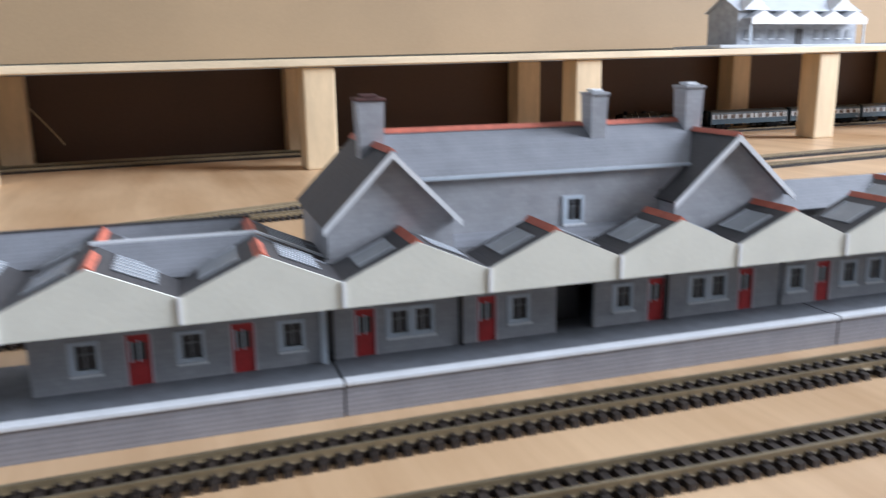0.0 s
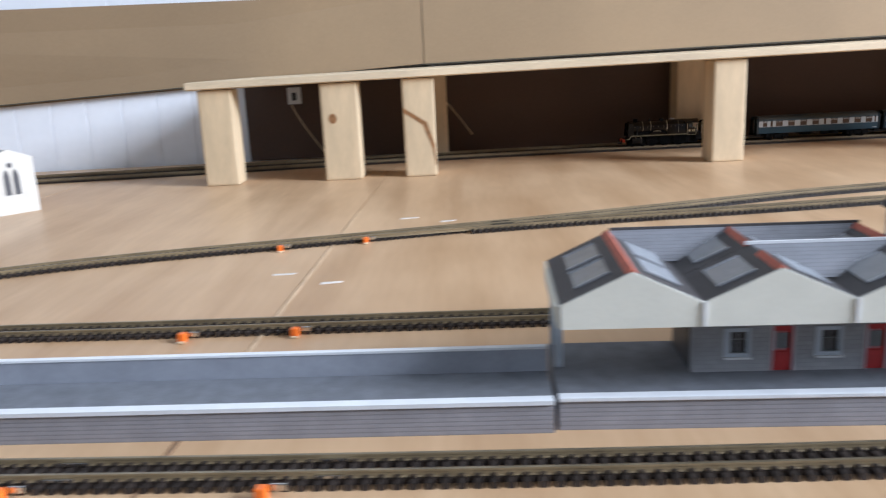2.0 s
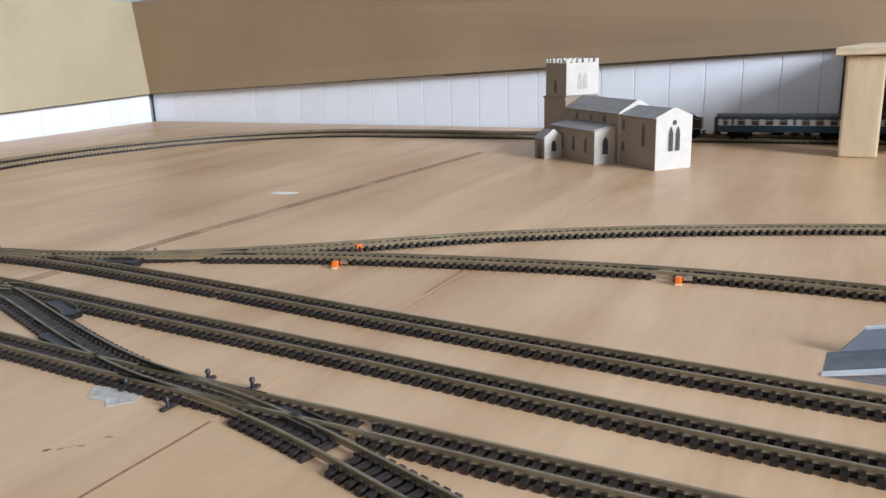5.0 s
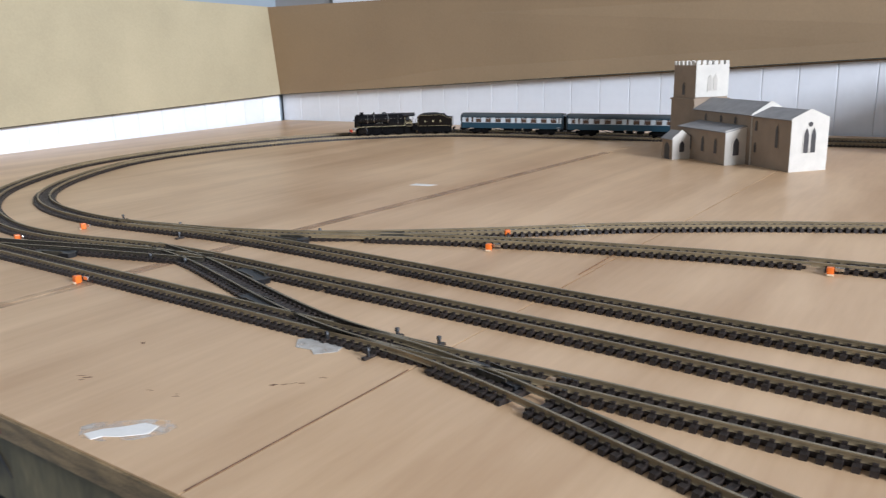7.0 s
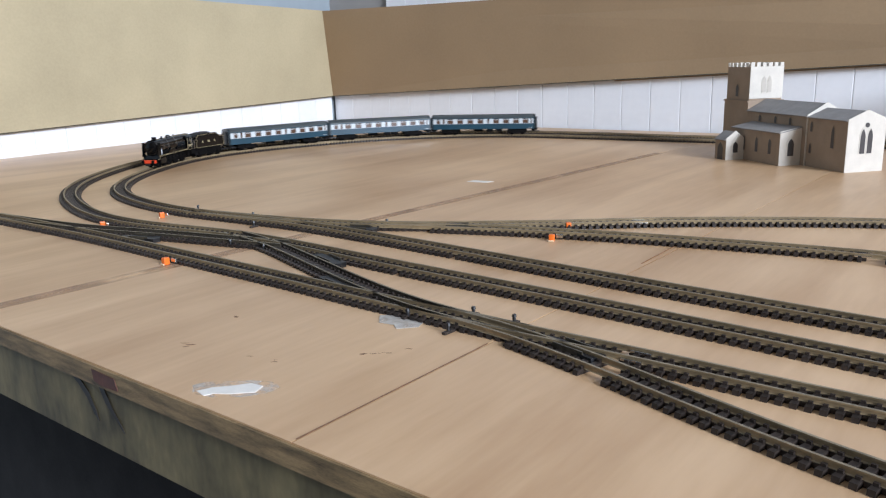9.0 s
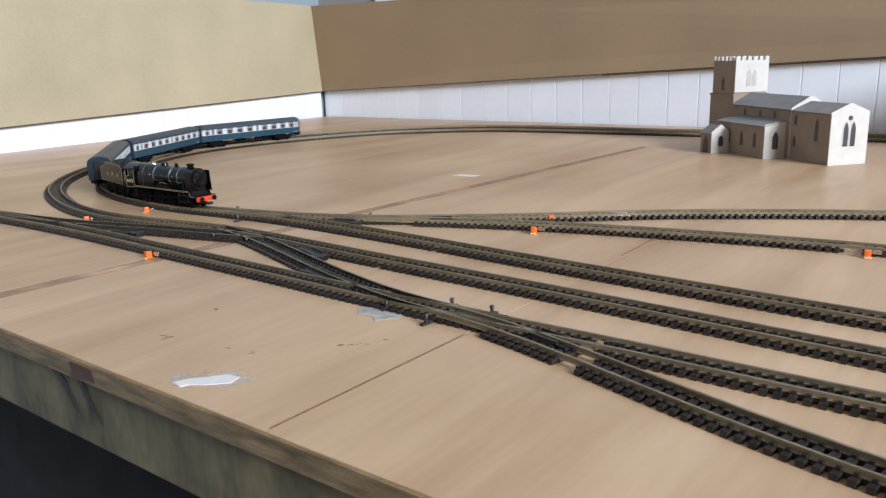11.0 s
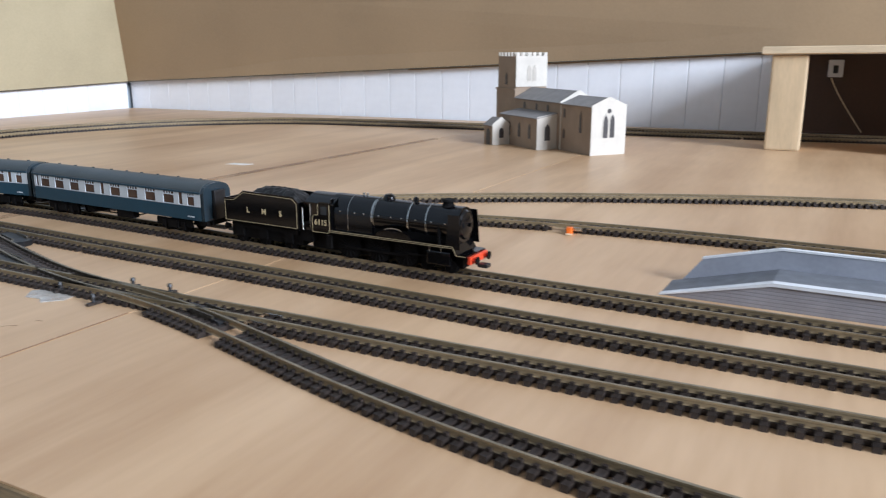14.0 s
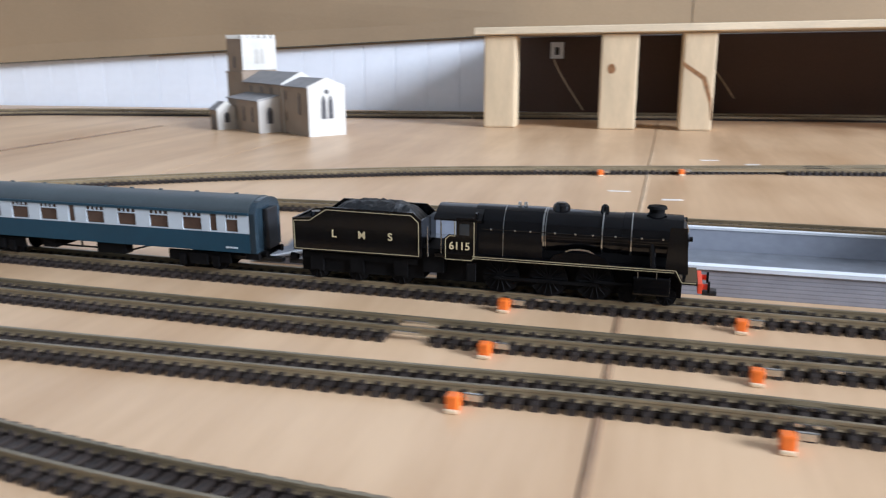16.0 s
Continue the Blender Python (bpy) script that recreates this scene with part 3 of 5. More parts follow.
CROSS = spline([(-.76, .076), (-.72, .075), (-.689, .070), (-.644, .060), (-.604, .051), (-.56, .043), (-.52, .040), (-.47, .044)], soft=40)
LINK = spline([(-.70, .079), (-.742, .064), (-.794, .046), (-.829, .032), (-.87, .017), (-.926, .003), (-.985, -.009)], soft=40)
LEAD_E = spline([(-.86, .101), (-.80, .117), (-.755, .131), (-.708, .152), (-.673, .174), (-.645, .197), (-.593, .240), (-.538, .293), (-.457, .352), (-.40, .385), (-.307, .433), (-.147, .490), (-.017, .538), (.097, .585), (.212, .632), (.45, .70), (.75, .77), (1.2, .86)], soft=60)
BRANCH = spline([(-.17, .482), (-.10, .503), (-.041, .520), (.042, .541), (.192, .576), (.45, .645), (.75, .715), (1.2, .80)], soft=40)
LEAD_F = spline([(-.72, .146), (-.68, .167), (-.644, .186), (-.582, .215), (-.484, .250), (-.393, .275), (-.295, .289), (-.201, .296), (-.016, .312), (.3, .335), (.8, .37)], soft=60)

GAUGE, RAIL_Z, RAIL_H = 0.0101, 0.0020, 0.0025
RAIL_TOP = RAIL_Z + RAIL_H


def sleeper_mesh(moulded=False):
    """A sleeper with its rail chairs; in turnouts the moulding is closed between the sleepers."""
    bm = B()
    extrude(bm, [(-0.0096, 0), (0.0096, 0), (0.0093, 0.0020), (-0.0093, 0.0020)], "x", -0.00122, 0.00122)
    if moulded:
        box(bm, 0.00124, 0.0035, -0.0086, 0.0086, 0.0001, 0.0013)
    for s in (-1, 1):
        for k in (-1, 1):
            y = s * GAUGE / 2 + k * 0.0011
            box(bm, -0.0008, 0.0008, y - 0.0006, y + 0.0006, 0.0020, 0.0030)
        # moulded web under the rail, on to the next sleeper
        if not moulded:
            box(bm, 0.00124, 0.0035, s * GAUGE / 2 - 0.0011, s * GAUGE / 2 + 0.0011, 0.0001, 0.0018)
    return mesh("sleeper", bm, SLEEPER)


SLEEPER_ME, MOULDED_ME = sleeper_mesh(), sleeper_mesh(True)
TURNOUTS = ((-0.80, -0.615, 0.030, 0.100), (-0.60, -0.436, 0.020, 0.058), (-0.93, -0.80, -0.01, 0.065), (-0.80, -0.645, 0.118, 0.175), (-0.70, -0.61, 0.165, 0.225))


def rail_mesh(P, side, material=RAIL):
    """One rail swept along a line: foot, web and head."""
    d = np.gradient(P, axis=0)
    d /= np.hypot(d[:, 0], d[:, 1])[:, None]
    n = np.c_[-d[:, 1], d[:, 0]]
    C = P + n * side * GAUGE / 2
    prof = ((-.0007, 0), (.0007, 0), (.0004, .0004), (.0004, .0015), (.00055, .0018), (.00055, RAIL_H), (-.00055, RAIL_H), (-.00055, .0018), (-.0004, .0015), (-.0004, .0004))
    k = len(prof)
    verts = [(c[0] + m[0] * a, c[1] + m[1] * a, RAIL_Z + b) for c, m in zip(C, n) for a, b in prof]
    faces = [(i * k + j, i * k + (j + 1) % k, (i + 1) * k + (j + 1) % k, (i + 1) * k + j) for i in range(len(C) - 1) for j in range(k)]
    faces += [tuple(range(k))[::-1], tuple((len(C) - 1) * k + j for j in range(k))]
    me = bpy.data.meshes.new("rail")
    me.from_pydata(verts, [], faces)
    me.materials.append(material)
    me.materials.append(HEAD)
    for p in me.polygons[:(len(C) - 1) * k]:
        if p.index % k == 5:
            p.material_index = 1
    return me


def lay(P, label, clear=(), gaps=(), length=225, first=0, near=0.0055, metal=RAIL):
    """Flexible track in lengths of about 0.9 m, each a thing of rails and sleepers."""
    for a in range(first, len(P) - 1, length):
        seg = P[a:min(a + length, len(P) - 1) + 1]
        if len(seg) < 6:
            continue
        t = thing("track", label, "track", group="lengths of model track")
        for side in (-1, 1):
            ob = new("rail", rail_mesh(seg, side, metal))
            ob.parent = t
        s = np.r_[0, np.cumsum(np.hypot(*np.diff(seg, axis=0).T))]
        at = 0.0024
        while at < s[-1]:
            x, y = np.interp(at, s, seg[:, 0]), np.interp(at, s, seg[:, 1])
            i = min(int(np.searchsorted(s, at)), len(seg) - 2)
            dx, dy = seg[i + 1] - seg[max(i - 1, 0)]
            at += 0.0048
            if any(np.min(np.hypot(c[:, 0] - x, c[:, 1] - y)) < near for c in clear) or any(math.hypot(x - gx, y - gy) < r for gx, gy, r in gaps):
                continue
            dense = any(a0 < x < a1 and b0 < y < b1 for a0, a1, b0, b1 in TURNOUTS)
            shared("sleeper", MOULDED_ME if dense else SLEEPER_ME, t, pose(x, y, 0.00012 if clear else 0, 0, 0, math.degrees(math.atan2(dy, dx))))


def clip(x, y, turn, label="orange plastic power clip on the rail"):
    t = thing("power_clip", label, "power clip", pose(x, y, 0, 0, 0, turn), "orange power clips")
    part("body", box(B(), -0.0018, 0.0018, -0.0042, -0.0004, 0.0001, 0.0046, 0.0006), ORANGE, t)
    part("wire_end", box(B(), -0.0018, 0.0018, -0.0052, -0.0043, 0.0001, 0.0012, 0.0003), PALE, t, "pale wire end")
    part("spring", box(B(), 0.0022, 0.0070, 0.0, 0.0010, 0.0018, 0.0040, 0.0003), STEEL, t, "bright metal spring")


def joiner(P, s, side):
    i = int(s / 0.004)
    d = P[i + 1] - P[i]
    d = d / np.hypot(*d)
    x, y = P[i] + np.array((-d[1], d[0])) * side * GAUGE / 2
    solid("rail_joiner", box(B(), -0.0045, 0.0045, -0.00125, 0.00125, RAIL_Z + 0.0001, RAIL_Z + 0.0013, 0.0002), STEEL, "bright metal rail joiner clasping the rails", "rail joiner", pose(x, y, 0, 0, 0, math.degrees(math.atan2(d[1], d[0]))), group="rail joiners")


def tracks():
    lay(MAIN, "brown-railed model track of the inner loop")
    lay(OUTER, "brown-railed model track of the outer loop", gaps=((-0.203, 0.112, 0.006),))
    lay(THIRD, "brown-railed model track of the front line", gaps=((-0.43, 0.048, 0.004),))
    lay(FOURTH, "dark model track curving off to the front siding", clear=(THIRD,), gaps=((-0.428, 0.030, 0.004),))
    lay(CROSS, "dark turnout track between two lines", clear=(OUTER, THIRD), metal=RAIL_D)
    lay(LINK, "dark turnout track at the loop's throat", clear=(OUTER, THIRD), metal=RAIL_D)
    lay(LEAD_E, "grey-railed model track of the far siding", clear=(MAIN,))
    lay(BRANCH, "grey-railed model track branching beside the siding", clear=(LEAD_E,))
    lay(LEAD_F, "brown-railed model track behind the platform", clear=(LEAD_E, MAIN), gaps=((-0.40, 0.273, 0.005),))
    # frogs and check rails of the turnouts
    for x, y, a in ((-0.448, 0.041, -8), (-0.645, 0.072, -12), (-0.60, 0.043, -8), (-0.80, 0.030, 25), (-0.70, 0.142, 25), (-0.648, 0.190, 40), (-0.05, 0.523, 20)):
        t = thing("frog", "black plastic turnout frog between the rails", "turnout frog", pose(x, y, 0, 0, 0, a), "turnout frogs")
        part("block", extrude(B(), [(-0.017, -0.0030), (0.013, -0.0046), (0.015, 0.0), (0.013, 0.0046), (-0.017, 0.0030)], "z", 0.0001, RAIL_TOP - 0.0014), BLACKP, t)
        for s in (-1, 1):
            part("check_rail", box(B(), -0.008, 0.008, s * 0.0039 - 0.0003, s * 0.0039 + 0.0003, RAIL_Z, RAIL_TOP - 0.0001), RAIL_D, t)
    for x, y in ((-0.534, 0.030), (-0.512, 0.052), (-0.49, 0.055), (-0.505, 0.027), (-0.872, 0.115), (-0.806, 0.125), (-0.70, 0.17), (-0.735, 0.060), (-0.705, 0.066), (-0.775, 0.105)):
        t = thing("point_peg", "small dark turnout tie-bar peg beside the rail", "peg", pose(x, y, 0), "tie-bar pegs")
        part("pin", tube(B(), (0, 0, 0), (0, 0, 0.0037), 0.0009, 0.0008, 8), BLACKP, t)
        part("head", tube(B(), (0, 0, 0.0037), (0, 0, 0.0049), 0.0012, 0.0009, 8), BLACKP, t)
        part("bar", box(B(), -0.0010, 0.0010, -0.0032, 0.0032, 0.0001, 0.0012), SLEEPER, t)
    for x, y, a in ((-.182, .148, 3), (-.102, .153, 3), (-.176, .105, 4), (-.098, .111, 4), (-.173, .067, 5), (-.092, .073, 5), (-.589, .241, 45), (-.575, .203, 25), (-.389, .264, 15), (-.198, .460, 19), (-.143, .481, 19), (-.187, .285, 4), (-.135, .292, 4), (-.87, .036, -15), (-.868, .083, -10), (-.724, .010, 5)):
        clip(x, y, a)
    for P, s in ((MAIN, 1.29), (MAIN, 1.375), (OUTER, 1.28), (OUTER, 1.41), (THIRD, 0.99), (THIRD, 1.33), (LEAD_F, 0.34), (LEAD_F, 0.37), (LEAD_E, 0.36), (LEAD_E, 0.72)):
        for side in (-1, 1):
            joiner(P, s, side)


tracks()


# ---- platform and station ----
ST = pose(-0.015, 0.1985, 0, 0, 0, 3.6)
PZ = 0.0115
VAL, PITCH = 0.046, 0.0469     # first valley and spacing of the canopy gables


def platforms():
    for u0, u1 in ((0.0, 0.1388), (0.1396, 0.330), (0.3308, 0.56), (0.5608, 0.80)):
        t = thing("platform", "grey station platform with a white edge and coursed brick face", "platform", ST, "platform sections")
        part("body", box(B(), u0, u1, 0.0006, 0.0515 if u0 < 0.1 else 0.086, 0, PZ), TARMAC, t, "dark grey tarmac top")
        part("face", box(B(), u0, u1, -0.0004, 0.0005, 0, PZ - 0.0012), PFACE, t, "grey brick-coursed front")
        part("coping", box(B(), u0, u1, -0.0012, 0.0032, PZ - 0.0011, PZ + 0.0004, 0.0003), EDGE_W, t, "white edge strip")
    # narrow platform with a rear wall and a ramp at its end
    m = pose(-0.0165, 0.1965, 0, 0, 0, 4.4)
    t = thing("platform", "long narrow grey platform with a rear wall and end ramp", "platform", m, "platform sections")
    L, W, R = -0.2435, 0.0255, -0.0465
    bm = B()
    extrude(bm, [(0, 0), (0, PZ), (L, PZ), (L + R, 0)], "y", 0.0006, W)
    part("body", bm, TARMAC, t, "dark grey tarmac top")
    bm = B()
    extrude(bm, [(0, 0), (0, PZ - 0.0012), (L, PZ - 0.0012), (L + R, 0)], "y", -0.0004, 0.0005)
    part("face", bm, PFACE, t, "grey brick-coursed front")
    bm = B()
    extrude(bm, [(0, PZ - 0.0011), (0, PZ + 0.0004), (L, PZ + 0.0004), (L + R, 0.0005), (L + R, 0.0), (L, PZ - 0.0011)], "y", -0.0012, 0.0032)
    part("coping", bm, EDGE_W, t, "white edge strip")
    bm = B()
    extrude(bm, [(0, 0), (0, PZ + 0.0084), (L, PZ + 0.0084), (L + R + 0.013, 0.0118), (L + R + 0.004, 0)], "y", W + 0.0001, W + 0.0022)
    part("rear_wall", bm, PWALL, t, "grey-blue rear wall")
    bm = B()
    extrude(bm, [(0, PZ + 0.0085), (0, PZ + 0.0094), (L, PZ + 0.0094), (L + R + 0.013, 0.0128), (L + R + 0.013, 0.0119), (L, PZ + 0.0085)], "y", W - 0.0002, W + 0.0025)
    part("wall_cap", bm, EDGE_W, t, "pale wall capping")


def wall_with(bm, u0, u1, z0, z1, v0, v1, holes):
    """A wall along u with rectangular openings through it."""
    xs = sorted({u0, u1, *(h[0] for h in holes), *(h[1] for h in holes)})
    for a, b in zip(xs, xs[1:]):
        cut = sorted((h[2], h[3]) for h in holes if h[0] <= a + 1e-9 and h[1] >= b - 1e-9)
        z = z0
        for c, d in cut:
            if c > z + 1e-9:
                box(bm, a, b, v0, v1, z, c)
            z = d
        if z < z1 - 1e-9:
            box(bm, a, b, v0, v1, z, z1)
    bmesh.ops.remove_doubles(bm, verts=bm.verts, dist=1e-6)


def sash(parent, u, v, z0, w, h, bars=True):
    win = part("window", box(B(), u - w / 2 + 0.0006, u + w / 2 - 0.0006, v + 0.0008, v + 0.0012, z0 + 0.0006, z0 + h - 0.0006), DARKWIN, parent, "dark sash window")
    bm = B()
    for a, b, c, d in ((-w / 2 - .0014, -w / 2 + .0008, -0.0004, h + .0006), (w / 2 - .0004, w / 2 + .0006, -0.0004, h + .0006), (-w / 2 + .0007, w / 2 - .0007, -0.0004, .0009), (-w / 2 + .0007, w / 2 - .0007, h - .0007, h + .0006)):
        box(bm, u + a, u + b, v - 0.0005, v + 0.0007, z0 + c, z0 + d)
    part("frame", bm, FRAME_B, win, "pale blue-white surround")
    if bars:
        bm = B()
        box(bm, u - .0002, u + .0002, v + 0.0001, v + 0.0007, z0 + .001, z0 + h - .0008)
        box(bm, u - w / 2 + .0008, u + w / 2 - .0007, v + 0.0002, v + 0.0006, z0 + h * 0.62 - .00012, z0 + h * 0.62 + .00012)
        part("glazing_bar", bm, GLAZE, win)
    part("sill", box(B(), u - w / 2 - .0012, u + w / 2 + .0012, v - 0.0011, v - 0.0001, z0 - .0012, z0 - .0005), BAR_W, win)


def door(parent, u, v, z0, w=0.0068, h=0.0165):
    d = part("door", box(B(), u - w / 2, u + w / 2, v + 0.0005, v + 0.0011, z0, z0 + h), REDDOOR, parent, "red panelled door")
    part("glass", box(B(), u - w / 2 + .0015, u + w / 2 - .0012, v + 0.0002, v + 0.0004, z0 + h * .50, z0 + h * .84), DARKWIN, d, "dark door glass")
    for a, b in ((-w / 2 + .0007, -w / 2 + .0014), (-.00015, .00045)):
        part("glazing_bar", box(B(), u + a, u + b, v + 0.0001, v + 0.0004, z0 + h * .46, z0 + h * .88), FRAME_B, d, "pale door glass bar")
    for s in (-1, 1):
        part("jamb", box(B(), u + s * (w / 2 + .0003) - .0003, u + s * (w / 2 + .0003) + .0003, v - .0003, v + .0011, z0, z0 + h), PINK, d, "pale pinkish jamb")
    part("panel", box(B(), u - w / 2 + .0014, u + w / 2 - .0014, v + 0.0002, v + 0.0004, z0 + h * .1, z0 + h * .42), REDDOOR, d)


def canopy_bay(parent, u0, u1, v0, v1, zv, za, two=False, rear=None):
    """One gabled bay of the canopy: two slopes, ridge tiles and roof lights."""
    um = (u0 + u1) / 2
    t = 0.0009
    for s, ua in ((-1, u0), (1, u1)):
        bm = B()
        p, q = (ua, zv), (um, za)
        a, b, c, d = (p[0], v0, p[1]), (q[0], v0, q[1]), (q[0], v1, q[1]), (p[0], v1, p[1])
        slab(bm, *((a, b, c, d) if s < 0 else (b, a, d, c)), t)
        slope = part("roof_slope", bm, SLATE_SHADE, parent, "slate roof slope in the shaded tone")
        n = Vector((s * (za - zv), 0, (um - u0))).normalized()
        spans = ((0.14, 0.46), (0.54, 0.86)) if two else ((0.2, 0.8),)
        for f0, f1 in spans:
            va, vb = v0 + (v1 - v0) * f0, v0 + (v1 - v0) * f1
            pts = []
            for k, vv in ((0.25, va), (0.75, va), (0.75, vb), (0.25, vb)):
                pts.append(Vector((ua + (um - ua) * k, vv, zv + (za - zv) * k)) + n * 0.0004)
            bm = B()
            slab(bm, *(pts if s < 0 else (pts[1], pts[0], pts[3], pts[2])), 0.0004)
            part("roof_light", bm, GLAZE, slope, "pale glazed roof light")
            for k in (range(6) if s > 0 else (0, 5)):
                bm = B()
                f = k / 5
                w = 0.00022
                g = va + (vb - va) * f
                l0 = Vector((ua + (um - ua) * 0.25, g - w, zv + (za - zv) * 0.25)) + n * 0.0007
                l1 = Vector((ua + (um - ua) * 0.75, g - w, zv + (za - zv) * 0.75)) + n * 0.0007
                e = Vector((0, 2 * w, 0))
                slab(bm, *((l0, l1, l1 + e, l0 + e) if s < 0 else (l1, l0, l0 + e, l1 + e)), 0.0003)
                part("bar", bm, SHEET, slope)
    bm = B()
    extrude(bm, [(um - 0.0020, za - 0.0008), (um, za + 0.0011), (um + 0.0020, za - 0.0008), (um, za + 0.0001)], "y", v0 - 0.0002, v1 if rear is None else rear)
    part("ridge_tiles", bm, TERRA, parent, "terracotta ridge tiles")


def fascia(parent, u0, u1, v, zl, zv, za):
    um = (u0 + u1) / 2
    bm = B()
    extrude(bm, [(u0 + .0002, zl), (u1 - .0002, zl), (u1 - .0002, zv), (um, za), (u0 + .0002, zv)], "y", v - 0.0013, v - 0.0002)
    part("fascia", bm, CANOPY, parent, "cream valance board")


def gable_roof(parent, u0, u1, v0, v1, ze, za, along, over=0.002):
    """Slated roof with its ridge along u or v, of thick card."""
    t = 0.0011
    if along == "v":
        um = (u0 + u1) / 2
        k = (za - ze) / (um - u0)
        for s in (-1, 1):
            e = u0 - over if s < 0 else u1 + over
            a, b, c, d = (e, v0, ze - over * k), (um, v0, za), (um, v1, za), (e, v1, ze - over * k)
            part("roof_slope", slab(B(), *((a, b, c, d) if s < 0 else (b, a, d, c)), t), SLATE_SHADE, parent, "slate roof slope in the shaded tone")
            # barge boards
            bm = B()
            w = 0.0024
            extrude(bm, [(e, ze - over * k - 0.0001), (um, za - 0.0001), (um, za - w), (e, ze - over * k - w)], "y", v0 - 0.0009, v0 - 0.0001)
            part("barge_board", bm, EDGE_W, parent, "white barge board")
        part("ridge_tiles", extrude(B(), [(um - 0.0018, za - 0.0007), (um, za + 0.001), (um + 0.0018, za - 0.0007), (um, za + 0.0001)], "y", v0, v1), TERRA, parent, "terracotta ridge tiles")
    else:
        vm = (v0 + v1) / 2
        k = (za - ze) / (vm - v0)
        for s in (-1, 1):
            e = v0 - over if s < 0 else v1 + over
            a, b, c, d = (u0, e, ze - over * k), (u1, e, ze - over * k), (u1, vm, za), (u0, vm, za)
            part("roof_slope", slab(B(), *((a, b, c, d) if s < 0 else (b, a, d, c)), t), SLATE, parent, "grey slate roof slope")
        part("ridge_tiles", extrude(B(), [(vm - 0.0018, za - 0.0007), (vm, za + 0.001), (vm + 0.0018, za - 0.0007), (vm, za + 0.0001)], "x", u0, u1), TERRA, parent, "terracotta ridge tiles")
        part("gutter", box(B(), u0, u1, v0 - over - 0.0012, v0 - over - 0.0001, ze - over * k - 0.0008, ze - over * k + 0.0003), FRAME_B, parent, "pale gutter")


def chimney(parent, u, v, z0, z1, dark=False, k=1.0):
    bm = box(B(), u - .0039 * k, u + .0039 * k, v - .0036, v + .0036, z0, z1 - 0.0034)
    for p in bm.verts:
        if p.co.z > z1 - 0.01:
            p.co.x, p.co.y = u + (p.co.x - u) * 1.22, v + (p.co.y - v) * 1.22
    c = part("chimney", bm, BRICK, parent, "grey chimney stack flaring upwards")
    part("cap", box(B(), u - .0053 * k, u + .0053 * k, v - .0049, v + .0049, z1 - 0.0033, z1 - 0.0021, 0.0003), DARKCAP if dark else BRICK, c, "dark red cap" if dark else "pale grey cap")
    part("flue", box(B(), u - .0030 * k, u + .0030 * k, v - .0027, v + .0027, z1 - 0.0020, z1 - 0.0010, 0.0004), DARKCAP if dark else EDGE_W, c, "dark flue" if dark else "white flue top")


def wing(u0, u1, bays, label, holes, doors, wins, open_bay):
    """A single-storey range under canopy gables front and rear."""
    t = thing("station_building", label, "station building", ST, "station ranges")
    vf, vb = 0.0195, 0.050
    bm = B()
    wall_with(bm, u0, u1, PZ, 0.043, vf, vf + 0.0016, [(d - .0034, d + .0034, PZ, PZ + .0165) for d in doors] + [(w - .0035, w + .0035, PZ + .006, PZ + .0155) for w in wins])
    front = part("front_wall", bm, BRICK, t, "grey stone-coursed wall")
    part("end_wall", box(B(), u0, u0 + 0.0016, vf + 0.0017, vb, PZ, 0.043), BRICK_V, t, "grey stone-coursed end wall")
    part("end_wall", box(B(), u1 - 0.0016, u1, vf + 0.0017, vb, PZ, 0.043), BRICK_V, t)
    part("rear_wall", box(B(), u0 + .0017, u1 - .0017, vb - .0016, vb, PZ, 0.043), BRICK, t)
    # added dark sheet paints the shade on the end wall
    part("side_opening", box(B(), u0 - .0004, u0 - .0001, vf + .0030, vb - .0020, PZ + .0001, 0.0385), DARKWIN, t, "dark panel painting shade on the end wall")
    for d in doors:
        door(t, d, vf, PZ)
    for w in wins:
        sash(t, w, vf, PZ + .006, .007, .0095)
    return t


